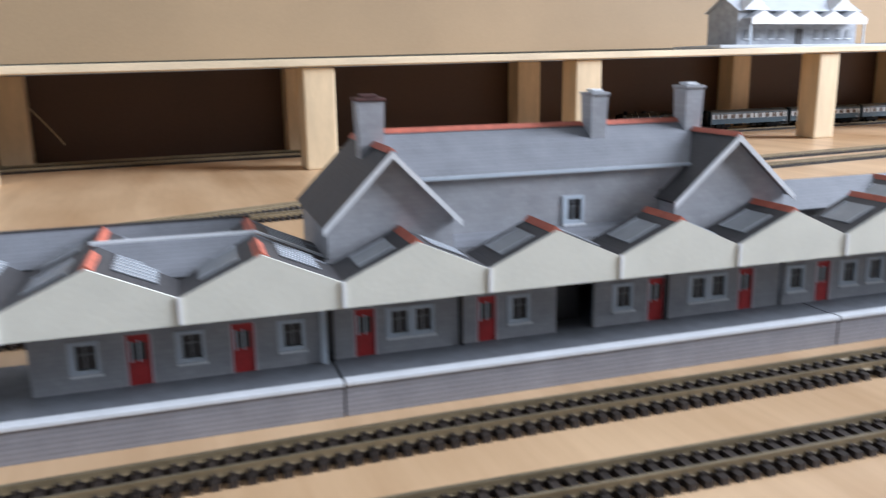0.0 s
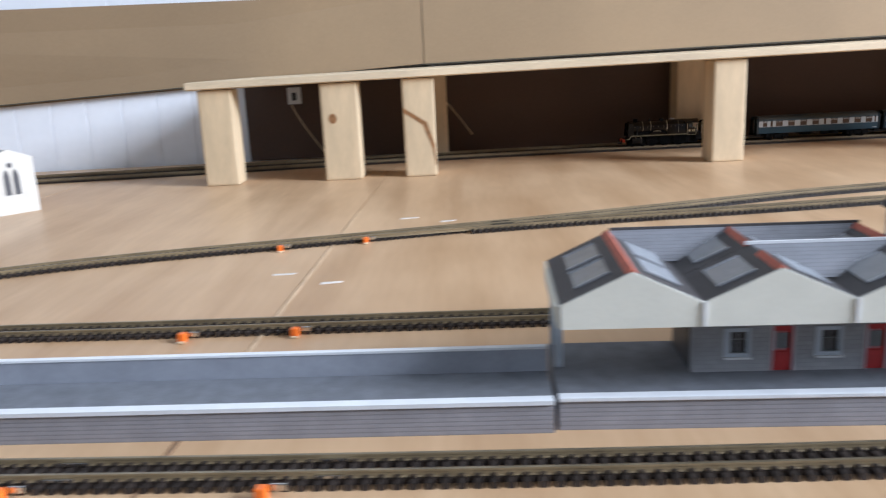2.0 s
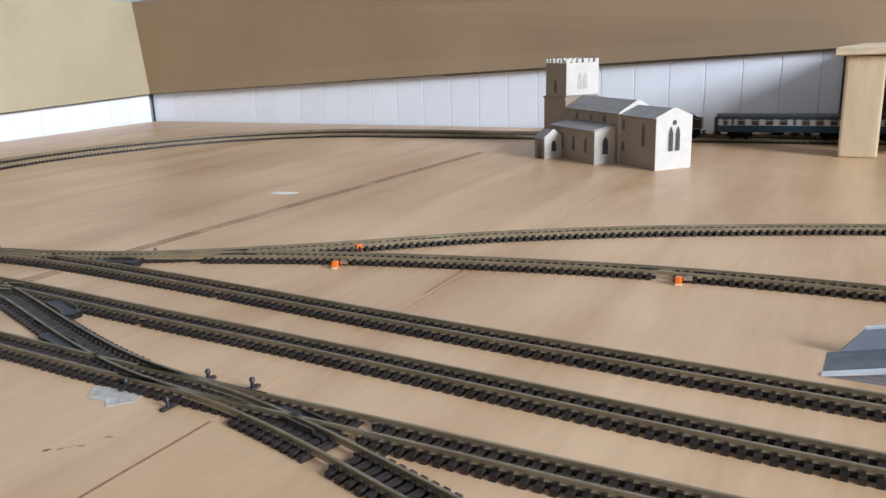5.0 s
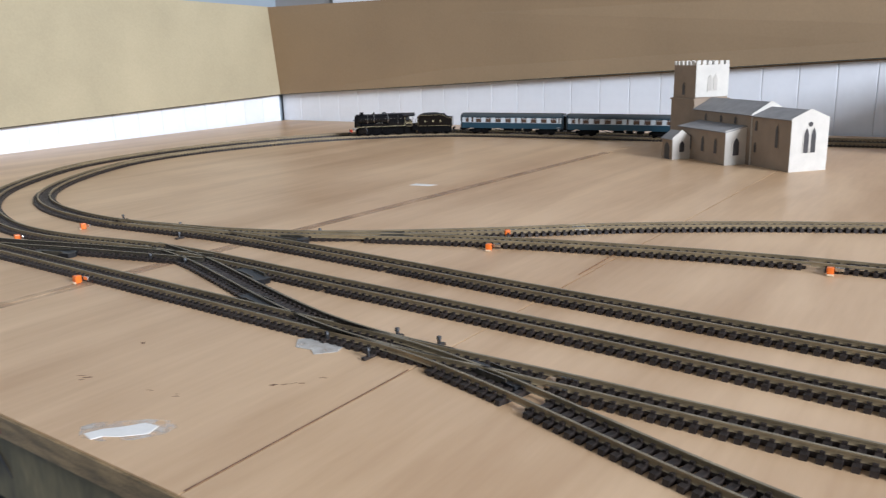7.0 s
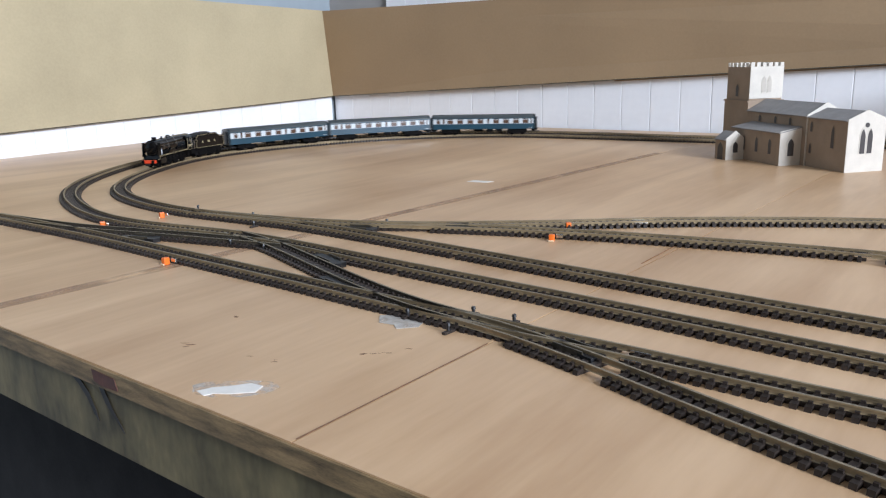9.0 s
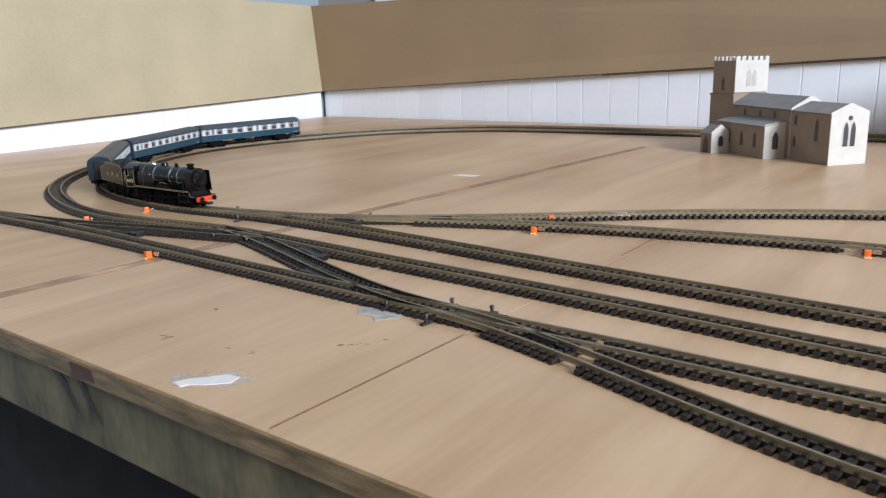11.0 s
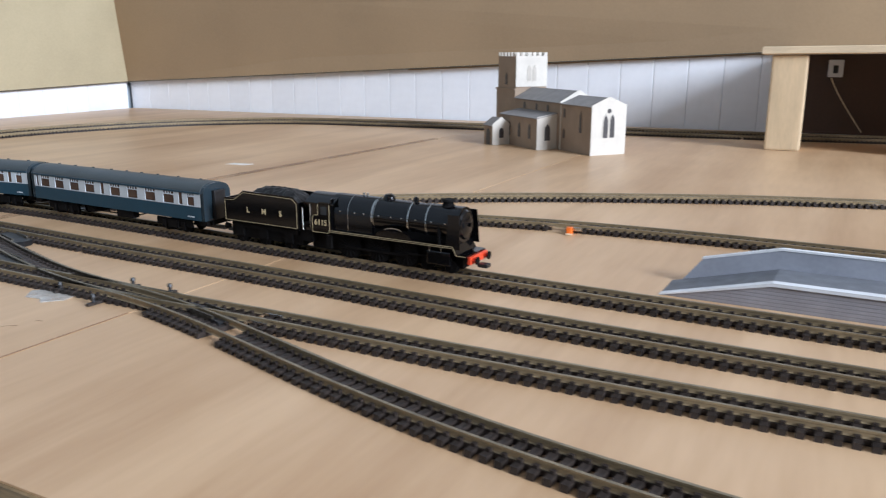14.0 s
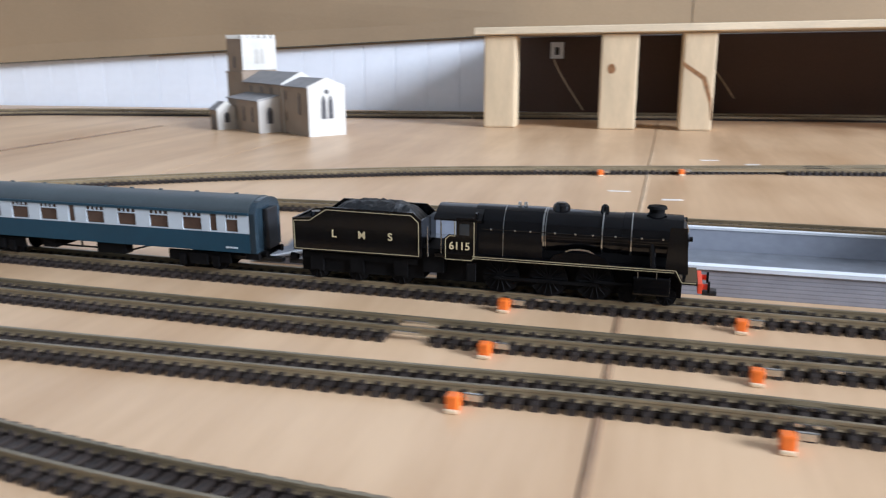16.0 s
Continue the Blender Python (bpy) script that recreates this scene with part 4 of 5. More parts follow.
def station():
    zl, zv, za = 0.0365, 0.0445, 0.0550
    left = wing(0.048, 0.1360, 2, "single-storey grey station range with red doors under gabled canopies", (), (0.0790, 0.1105), (0.0637, 0.0947, 0.1262), 0)
    edges = [0.0005] + [VAL + PITCH * i for i in range(8)]
    v0, vm, vc, v1 = -0.002, 0.0185, 0.0285, 0.0555
    can = thing("station_canopy", "cream-fronted gabled platform canopy with slate slopes and terracotta ridges", "canopy", ST, "canopies")
    for i in range(3):
        a, b = edges[i], edges[i + 1]
        if i == 0:
            canopy_bay(can, a, b, v0, v1, zv, za, True)
        else:
            canopy_bay(can, a, b, v0, vc, zv, za, rear=0.0175)
            canopy_bay(can, a, b, vc + .0003, v1, zv, za)
        fascia(can, a, b, v0, zl, zv, za)
    # lengthwise slopes with white capping between the front and rear gables
    for v, zz, ea, cap in ((vc, za + 0.0006, edges[1] + .0235, True), (v1, za + 0.001, edges[0] + .024, False)):
        bm = B()
        slab(bm, (ea, v - .0105, zv + .001), (edges[3] - .001, v - .0105, zv + .001), (edges[3] - .024, v, zz), (ea, v, zz), 0.0009)
        part("roof_slope", bm, SLATE, can, "grey slate cross slope")
        part("capping", box(B(), ea - (.002 if cap else 0), edges[3] - .022, v - .0004, v + .0006, zz - 0.0006, zz + .0006), EDGE_W if cap else SLATE_SHADE, can, "white ridge capping" if cap else "dark ridge capping")
    bm = B()
    slab(bm, (edges[3] - .0225, vc - .0007, za + .0012), (edges[3] - .0225, vc + .0007, za + .0012), (edges[3], vc + .0007, zv + .0012), (edges[3], vc - .0007, zv + .0012), -0.0007)
    part("verge", bm, EDGE_W, can, "white verge down the end slope")
    part("end_post", box(B(), 0.0010, 0.0038, 0.0270, 0.0300, PZ, 0.0440), FRAME_B, can, "pale blue canopy post")
    part("end_post", box(B(), 0.0010, 0.0038, 0.0500, 0.0525, PZ, 0.0440), FRAME_B, can)
    part("end_fascia", box(B(), -0.0006, 0.0003, v0, v1, zl + .0002, zv - .0004), CANOPY, can, "cream end valance")
    part("down_pipe", box(B(), 0.1352, 0.1372, 0.0175, 0.0192, PZ, 0.043), FRAME_B, can, "pale corner post")
    for e in edges[1:4]:
        part("valley_bracket", box(B(), e - .0005, e + .0005, v0 - .0019, v0 - .0014, zl + .0002, zv + .0004), BAR_W, can, "white valley bracket")

    # two-storey house between
    h = thing("station_house", "two-storey grey station house with gabled wings, slate roofs and chimneys", "station building", ST)
    vf = 0.0205
    doors, wins = (0.1506, 0.1945, 0.2630, 0.3035), (0.1625, 0.1710, 0.2070, 0.2490, 0.2815, 0.2905)
    bm = B()
    wall_with(bm, 0.1385, 0.3195, PZ, 0.046, vf, vf + .0016, [(d - .0034, d + .0034, PZ, PZ + .0165) for d in doors] + [(w - .0034, w + .0034, PZ + .006, PZ + .0155) for w in wins] + [(0.2215, 0.2370, PZ, PZ + .0190)])
    part("front_wall", bm, BRICK, h, "grey stone-coursed wall")
    for d in doors:
        door(h, d, vf, PZ)
    for w in wins:
        sash(h, w, vf, PZ + .006, .0068, .0095)
    part("passage", box(B(), 0.2218, 0.2367, vf + .012, vf + .0125, PZ, PZ + .019), DARKWIN, h, "dark open passage")
    for u in (0.1390, 0.1845, 0.2670):
        part("down_pipe", box(B(), u - .0007, u + .0007, vf - .0012, vf - .0002, PZ, 0.045), BLACKP, h, "dark down pipe")
    # gabled wings
    for u0, u1 in ((0.1395, 0.1825), (0.2690, 0.3180)):
        um = (u0 + u1) / 2
        bm = B()
        extrude(bm, [(u0, 0.0461), (u1, 0.0461), (u1, 0.0590), (um, 0.0800), (u0, 0.0590)], "y", vf, vf + .0016)
        part("gable_wall", bm, BRICK, h, "grey stone gable wall")
        bm = B()
        extrude(bm, [(u0, PZ), (u1, PZ), (u1, 0.0590), (um, 0.0800), (u0, 0.0590)], "y", 0.078, 0.0796)
        part("gable_wall", bm, BRICK, h)
        part("side_wall", box(B(), u0, u0 + .0016, vf + .0017, 0.0779, PZ, 0.0590), BRICK_V, h)
        part("side_wall", box(B(), u1 - .0016, u1, vf + .0017, 0.0779, PZ, 0.0590), BRICK_V, h)
        gable_roof(h, u0, u1, vf - 0.003, 0.0815, 0.0590, 0.0810, "v")
    bm = B()
    wall_with(bm, 0.1827, 0.2688, 0.0461, 0.0690, vf + .010, vf + .0116, [(0.2295, 0.2361, 0.0500, 0.0595)])
    part("upper_wall", bm, BRICK, h, "grey stone upper wall")
    for u0, u1 in ((0.1730, 0.1826), (0.2689, 0.2785)):
        part("upper_wall", box(B(), u0, u1, vf + .010, vf + .0116, 0.0600, 0.0690), BRICK, h)
    sash(h, 0.2328, vf + .010, 0.0500, .0066, .0095)
    part("rear_wall", box(B(), 0.1827, 0.2688, 0.0720, 0.0736, PZ, 0.0690), BRICK, h)
    part("lean_roof", slab(B(), (0.1827, vf, 0.0462), (0.2688, vf, 0.0462), (0.2688, vf + .0098, 0.049), (0.1827, vf + .0098, 0.049), .0008), SLATE, h)
    gable_roof(h, 0.1620, 0.2920, vf + .010, 0.0736, 0.0702, 0.0845, "u", 0.0009)
    chimney(h, 0.1600, 0.046, 0.070, 0.0990, True)
    chimney(h, 0.2495, 0.048, 0.072, 0.0988, k=0.74)
    chimney(h, 0.2930, 0.050, 0.072, 0.1004, k=0.86)
    for e0, e1 in zip(edges[3:8], edges[4:9]):
        canopy_bay(h, e0, e1, v0, vf - .0002, zv, za)
        fascia(h, e0, e1, v0, zl, zv, za)
        part("valley_bracket", box(B(), e1 - .0005, e1 + .0005, v0 - .0019, v0 - .0014, zl + .0002, zv + .0004), BAR_W, h, "white valley bracket")

    # mirrored range beyond
    wing(0.3205, 0.470, 3, "single-storey grey station range with red doors beyond the house", (), (0.3400, 0.3800, 0.4250), (0.3265, 0.3530, 0.3665, 0.3930, 0.4090, 0.4390, 0.4570), 0)
    can2 = thing("station_canopy", "cream-fronted gabled canopy with dark red ridges beyond the house", "canopy", ST, "canopies")
    e2 = [edges[8] + PITCH * i for i in range(4)]
    for a, b in zip(e2, e2[1:]):
        canopy_bay(can2, a, b, v0, vm, zv, za)
        canopy_bay(can2, a, b, vm + .0003, v1, zv, za)
        fascia(can2, a, b, v0, zl, zv, za)
    bm = B()
    slab(bm, (0.3315, 0.0400, zv + .001), (0.470, 0.0400, zv + .001), (0.470, v1, za + .001), (0.3315, v1, za + .001), 0.0009)
    part("roof_slope", bm, SLATE, can2)


platforms()
station()


# ---- church ----
def church():
    m = pose(-0.5195, 0.6085, 0, 0, 0, 56.6)     # x runs along the east wall, y to the west
    t = thing("church", "unpainted card model church with a crenellated tower", "model church", m)

    def lancet(parent, on, at, c, z0, w, h, n=1, blind=False):
        for k in range(n):
            cc = c + (k - (n - 1) / 2) * w * 1.5
            prof = [(cc - w / 2, z0), (cc + w / 2, z0), (cc + w / 2, z0 + h * .7), (cc + w * .3, z0 + h * .88), (cc, z0 + h), (cc - w * .3, z0 + h * .88), (cc - w / 2, z0 + h * .7)]
            part("lancet", extrude(B(), prof, on, at - 0.0004, at + 0.0006), GREYWIN if blind else DARKWIN, parent, "blind pointed window" if blind else "dark pointed window")
            rim = [(cc + (p - cc) * 1.35, z0 + (q - z0) * 1.08 - .0006) for p, q in prof]
            part("surround", extrude(B(), rim, on, at - 0.0002, at + 0.0004), CHURCH_LIT if blind or on == "y" else CHURCH_SHADE, parent)

    # body in the shaded tone, east wall in the lit one
    def gabled(name, x0, x1, y0, y1, ze, za, east=CHURCH_LIT):
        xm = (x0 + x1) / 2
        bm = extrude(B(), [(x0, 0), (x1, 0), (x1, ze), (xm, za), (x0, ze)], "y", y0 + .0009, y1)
        body = part(name, bm, CHURCH_SHADE, t, "card walls in the shaded tone")
        part("east_wall", extrude(B(), [(x0 - .0003, 0), (x1 + .0003, 0), (x1 + .0003, ze + .0015), (xm, za + .0022), (x0 - .0003, ze + .0015)], "y", y0, y0 + .0008), east, body, "east gable in the lit tone")
        for s in (-1, 1):
            e = x0 - .002 if s < 0 else x1 + .002
            k = (za - ze) / (xm - x0)
            a, b, c, d = (e, y0 + .001, ze - .002 * k + .0011), (xm, y0 + .001, za + .0011), (xm, y1, za + .0011), (e, y1, ze - .002 * k + .0011)
            part("roof", slab(B(), *((a, b, c, d) if s < 0 else (b, a, d, c)), .001), LEAD, body, "grey card roof")
        return body
    ch = gabled("chancel", 0.0, 0.0425, 0.0, 0.058, 0.0500, 0.0580)
    lancet(ch, "y", -0.0002, 0.0212, 0.018, 0.0055, 0.024, 2)
    part("rose", tube(B(), (0.0212, -0.0006, 0.0455), (0.0212, 0.0004, 0.0455), .0024, .0024, 10), DARKWIN, ch, "small round opening")
    lancet(ch, "x", -0.0002, 0.020, 0.022, 0.004, 0.022)
    lancet(ch, "x", -0.0002, 0.052, 0.014, 0.003, 0.010)
    lancet(ch, "x", -0.0002, 0.052, 0.036, 0.003, 0.010)
    nv = gabled("nave", -0.001, 0.0445, 0.0582, 0.162, 0.0510, 0.0625)
    for y in (0.085, 0.110, 0.138):
        lancet(nv, "x", -0.0013, y, 0.0405, 0.0036, 0.0075)
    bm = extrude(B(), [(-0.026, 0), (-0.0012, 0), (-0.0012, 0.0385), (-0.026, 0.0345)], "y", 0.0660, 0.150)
    ai = part("aisle", bm, CHURCH_SHADE, t, "lean-to aisle")
    part("east_wall", extrude(B(), [(-0.0263, 0), (-0.0012, 0), (-0.0012, 0.0397), (-0.0263, 0.0357)], "y", 0.0651, 0.0659), CHURCH_LIT, ai, "end wall in the lit tone")
    part("roof", slab(B(), (-0.028, 0.065, 0.0345), (-0.0012, 0.065, 0.0398), (-0.0012, 0.152, 0.0398), (-0.028, 0.152, 0.0345), .001), LEAD, ai)
    lancet(ai, "y", 0.0649, -0.0135, 0.010, 0.007, 0.018)
    for y in (0.082, 0.105, 0.128):
        lancet(ai, "x", -0.0262, y, 0.011, 0.0045, 0.016)
    po = gabled("porch", -0.048, -0.0262, 0.128, 0.150, 0.0225, 0.0300)
    lancet(po, "x", -0.0482, 0.139, 0.0, 0.010, 0.019)
    lancet(po, "y", 0.1278, -0.037, 0.008, 0.006, 0.012)
    bm = B()
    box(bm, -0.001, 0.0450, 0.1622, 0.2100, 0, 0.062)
    tw = part("tower", bm, CHURCH_SHADE, t, "square tower")
    part("upper_stage", box(B(), 0.0005, 0.0430, 0.1640, 0.2085, 0.0621, 0.0995), CHURCH_SHADE, tw)
    # lit tone on the tower's east face
    part("east_face", box(B(), 0.0003, 0.0432, 0.1630, 0.1638, 0.0640, 0.1000), CHURCH_LIT, tw, "east face in the lit tone")
    part("string_course", box(B(), -0.002, 0.0460, 0.1625, 0.2110, 0.0600, 0.0618), CHURCH_SHADE, tw)
    lancet(tw, "y", 0.1628, 0.0220, 0.071, 0.0048, 0.018, 2, True)
    lancet(tw, "x", 0.0002, 0.187, 0.066, 0.005, 0.014)
    for i in range(6):
        a = 0.0003 + i * 0.0076
        part("merlon", box(B(), a, a + 0.0046, 0.1630, 0.1645, 0.1001, 0.1042), CHURCH_LIT, tw)
        part("merlon", box(B(), a, a + 0.0046, 0.2070, 0.2085, 0.0996, 0.1042), CHURCH_LIT, tw)
    for i in range(5):
        a = 0.1680 + i * 0.0080
        part("merlon", box(B(), 0.0005, 0.0020, a, a + 0.0046, 0.0996, 0.1042), CHURCH_LIT, tw)
        part("merlon", box(B(), 0.0415, 0.0430, a, a + 0.0046, 0.0996, 0.1042), CHURCH_LIT, tw)


church()


# ---- small station on the shelf ----
def halt():
    m = pose(0.770, 0.962, 0, 0, 0, 5)
    part_z = shelf_z(0.8) + 0.0087
    solid("card_sheet", box(B(), -0.045, 0.50, -0.012, 0.095, part_z, part_z + 0.0045, 0.001), SHEET, "pale card platform sheet on the shelf", "card sheet", m)
    z = part_z + 0.0047
    t = thing("small_station", "small grey card station with a white gabled canopy on the shelf", "model station", m)
    part("body", box(B(), 0.006, 0.218, 0.020, 0.085, z, z + 0.047), HALT_W, t, "pale grey stone walls")
    zr, ze, vm = z + .068, z + .0465, 0.0525
    for sgn in (-1, 1):
        e = vm + sgn * 0.037
        q = [(0.003, e, ze), (0.221, e, ze), (0.221, vm, zr), (0.003, vm, zr)]
        part("roof", slab(B(), *(q if sgn < 0 else (q[1], q[0], q[3], q[2])), .0011), SHEET, t, "pale slate roof slope")
    for u in (0.006, 0.217):
        part("end_gable", extrude(B(), [(0.020, z + .0471), (0.085, z + .0471), (vm, zr - .0025)], "x", u, u + .001), HALT_W, t)
    for u in (0.032, 0.186):
        part("front_gable", extrude(B(), [(u - .022, z + .0472), (u + .022, z + .0472), (u, z + .066)], "y", 0.0135, 0.050), EDGE_W, t, "white front gable")
    n, w = 5, 0.0405
    for i in range(n):
        a = 0.012 + i * w
        b, m_ = a + w - .0004, a + w / 2
        part("valance", extrude(B(), [(a, z + .0275), (b, z + .0275), (b, z + .036), (m_, z + .046), (a, z + .036)], "y", -0.002, -0.0008), EDGE_W, t, "white gabled valance")
        for sgn in (0, 1):
            u0 = b if sgn else a
            q = [(u0, -0.0007, z + .036), (m_, -0.0007, z + .046), (m_, 0.0195, z + .046), (u0, 0.0195, z + .036)]
            part("canopy_slope", slab(B(), *(q if not sgn else (q[1], q[0], q[3], q[2])), .0008), SHEET, t, "pale canopy slope")
        if i == 2:
            part("door", box(B(), m_ - .006, m_ + .006, 0.0190, 0.0198, z, z + .022), DARKWIN, t, "dark open doorway")
        else:
            for k in (-.009, .009):
                win = part("window", box(B(), m_ + k - .0040, m_ + k + .0040, 0.0190, 0.0198, z + .009, z + .021), GLAZE, t, "pale window")
                part("sill", box(B(), m_ + k - .0052, m_ + k + .0052, 0.0180, 0.0189, z + .0075, z + .0088), EDGE_W, win)
    for u in (0.013, 0.213):
        part("post", box(B(), u - .001, u + .001, 0.0, 0.002, z, z + .0274), FRAME_B, t)
    part("chimney", box(B(), 0.106, 0.116, 0.048, 0.057, zr - .004, zr + .012, 0.0004), BRICK, t)


halt()


# ---- the train ----
def text_part(parent, body, size, m, material, label):
    cu = bpy.data.curves.new("lettering", "FONT")
    cu.offset = size * 0.012
    cu.body, cu.size, cu.extrude, cu.align_x, cu.align_y = body, size, 0.00005, "CENTER", "CENTER"
    tmp = bpy.data.objects.new("lettering", cu)
    me = bpy.data.meshes.new_from_object(tmp)
    bpy.data.objects.remove(tmp)
    me.materials.append(material)
    ob = new("lettering", me)
    ob.parent, ob.matrix_basis = parent, m
    return tagged(ob, label=label)


def wheel(parent, x, r, inset=0.0, spokes=10):
    for s in (-1, 1):
        y = s * GAUGE / 2
        w = part("wheel", tube(B(), (x, y - s * .0004, r), (x, y + s * .0013, r), r, r, 20), CHASSIS, parent)
        bm = tube(B(), (x, y + s * .0014, r), (x, y + s * .0018, r), r * 0.24, r * 0.22, 10)
        for k in range(spokes):
            a = 6.28318 * k / spokes
            tube(bm, (x, y + s * .0015, r), (x + r * .86 * math.cos(a), y + s * .0015, r + r * .86 * math.sin(a)), r * .05, r * .05, 4)
        part("spokes", bm, CHASSIS, w)
        ring = tube(B(), (x, y - s * .0011, r), (x, y - s * .0004, r), r * 1.07, r * 1.07, 20)
        part("flange", ring, CHASSIS, w)


def lined(parent, pts, y, w=0.00012):
    """Thin lining along a polyline in the side plane y."""
    bm = B()
    s = 1 if y > 0 else -1
    for (a, b), (c, d) in zip(pts, pts[1:]):
        n = Vector((-(d - b), 0, c - a)).normalized() * w
        o = Vector((0, s * 0.00012, 0))
        p = [Vector((a, y, b)) - n + o, Vector((c, y, d)) - n + o, Vector((c, y, d)) + n + o, Vector((a, y, b)) + n + o]
        slab(bm, *p, 0.0001 * s)
    return part("lining", bm, LINING, parent, "thin straw-coloured lining")


def spread(t, k, h):
    """Spread a vehicle's parts along its frames; wheels stay round."""
    for ob in t.children_recursive:
        plain = ob.name.split(".")[0]
        if plain == "lettering":
            ob.matrix_basis = pose(ob.matrix_basis.translation.x * k, 0, 0.015 * h) @ ob.matrix_basis
            continue
        mid = sum(v.co.x for v in ob.data.vertices) / len(ob.data.vertices)
        round_ = plain in ("wheel", "spokes", "flange")
        for v in ob.data.vertices:
            v.co.x = v.co.x + mid * k if round_ else v.co.x * (1 + k)
            v.co.z *= 1.0 if round_ else 1 + h
    return t


def loco():
    """Express engine, front buffers at x = 0, running towards +x; z from the rail."""
    t = thing("locomotive", "glossy black lined model steam locomotive with a red buffer beam", "locomotive")
    HW = 0.0098
    part("chassis", box(B(), -0.0870, -0.0060, -0.0036, 0.0036, 0.0022, 0.0100), CHASSIS, t)
    # running plate with its drop at the front
    bm = extrude(B(), [(-0.0860, 0.0122), (-0.0085, 0.0122), (-0.0065, 0.0088), (-0.0015, 0.0088), (-0.0015, 0.0098), (-0.0060, 0.0098), (-0.0080, 0.0136), (-0.0860, 0.0136)], "y", -HW, HW)
    part("running_plate", bm, LOCO, t)
    for s in (-1, 1):
        lined(t, [(-0.0730, 0.0133), (-0.0082, 0.0133), (-0.0062, 0.0095), (-0.0018, 0.0095)], s * HW)
        lined(t, [(-0.0730, 0.0126), (-0.0086, 0.0126)], s * HW, 0.00009)
    part("frames", box(B(), -0.0735, -0.0075, -0.0062, 0.0062, 0.0137, 0.0170), CHASSIS, t)
    part("lower_frames", box(B(), -0.0880, -0.0095, -0.0044, 0.0044, 0.0101, 0.0121), CHASSIS, t)
    # firebox, boiler, smokebox
    zc = 0.0219
    fb = B()
    prof = [(0.0082 * math.cos(a), zc + 0.0002 + 0.0083 * math.sin(a)) for a in [math.radians(d) for d in range(0, 181, 15)]]
    prof = [(0.0082, 0.0121)] + prof + [(-0.0082, 0.0121)]
    extrude(fb, prof, "x", -0.0730, -0.0500)
    part("firebox", fb, LOCO, t, smooth=True)
    bo = tube(B(), (-0.0500, 0, zc), (-0.0250, 0, zc + 0.0), 0.0083, 0.0078, 28)
    part("boiler", bo, LOCO, t, smooth=True)
    sb = tube(B(), (-0.0249, 0, zc), (-0.0068, 0, zc), 0.0081, 0.0081, 28)
    part("smokebox", sb, LOCO, t, "black smokebox", True)
    bm = tube(B(), (-0.0067, 0, zc), (-0.0058, 0, zc), 0.0068, 0.0060, 24)
    tube(bm, (-0.0057, 0, zc), (-0.0048, 0, zc), 0.0055, 0.0030, 24)
    tube(bm, (-0.0047, 0, zc), (-0.0036, 0, zc), 0.0009, 0.0009, 8)
    part("smokebox_door", bm, LOCO, t, "", True)
    for x, w in ((-0.0500, .00030), (-0.0492, .00012), (-0.0312, .00022), (-0.0222, .00020)):
        part("boiler_band", tube(B(), (x - w, 0, zc), (x + w, 0, zc), 0.00845 if x < -0.03 else 0.00825, None, 28), STEEL, t, "bright boiler band")
    part("firebox_band", extrude(B(), [(1.012 * y, zc + (z - zc) * 1.012) for y, z in prof], "x", -0.0631, -0.0629), STEEL, t, "thin firebox band")
    bm = tube(B(), (-0.0150, 0, zc + .0074), (-0.0150, 0, zc + .0086), .0034, .0024, 16)
    tube(bm, (-0.0150, 0, zc + .0087), (-0.0150, 0, zc + .0098), .0024, .0024, 16)
    tube(bm, (-0.0150, 0, zc + .0099), (-0.0150, 0, zc + .0108), .0032, .0028, 16)
    part("chimney", bm, CHASSIS, t, "", True)
    bm = tube(B(), (-0.0452, 0, zc + .0070), (-0.0452, 0, zc + .0094), .0032, .0027, 16)
    tube(bm, (-0.0452, 0, zc + .00941), (-0.0452, 0, zc + .0104), .0027, .0016, 16)
    part("dome", bm, LOCO, t, "", True)
    bm = tube(B(), (-0.0312, 0, zc + .0070), (-0.0312, 0, zc + .0098), .0016, .0012, 14)
    tube(bm, (-0.0312, 0, zc + .00981), (-0.0312, 0, zc + .0104), .0012, .0005, 14)
    part("top_feed", bm, LOCO, t)
    for x in (-0.0570, -0.0590):
        part("safety_valve", tube(B(), (x, 0, zc + .0078), (x, 0, zc + .0098), .0007, .0006, 8), STEEL, t, "brass-coloured valve")
    for s in (-1, 1):
        part("handrail", tube(B(), (-0.0700, s * .0083, zc + .0012), (-0.0090, s * .0083, zc + .0012), .0002, None, 6), LOCO, t)
        for x in (-0.067, -0.0590, -0.054, -0.046, -0.0395, -0.034, -0.027, -0.019, -0.0125):
            part("handrail_knob", box(B(), x - .00035, x + .00035, s * .0083 - .0004, s * .0083 + .0004, zc + .0009, zc + .0016, .0002), STEEL, t, "bright handrail knob")
        for x in (-0.0195, -0.0138):
            part("drain_pipe", box(B(), x - .00015, x + .00015, s * .0094 - .00015, s * .0094 + .00015, 0.0064, 0.0120), STEEL, t, "thin bright pipe below the running plate")
        # smoke deflectors stand beside the smokebox
        part("smoke_deflector", slab(B(), (-0.0115, s * .0094, 0.0122), (-0.0045, s * .0094, 0.0122), (-0.0055, s * .0090, 0.0275), (-0.0105, s * .0090, 0.0275), 0.0005 * s), LOCO, t, "flat side deflector plate")
        bm = B()
        extrude(bm, [(-0.0475, 0.0138), (-0.0285, 0.0138), (-0.0300, 0.0158), (-0.0335, 0.0169), (-0.0425, 0.0169), (-0.0460, 0.0158)], "y", s * .0093 - .0004, s * .0093 + .0004)
        part("splasher", bm, LOCO, t)
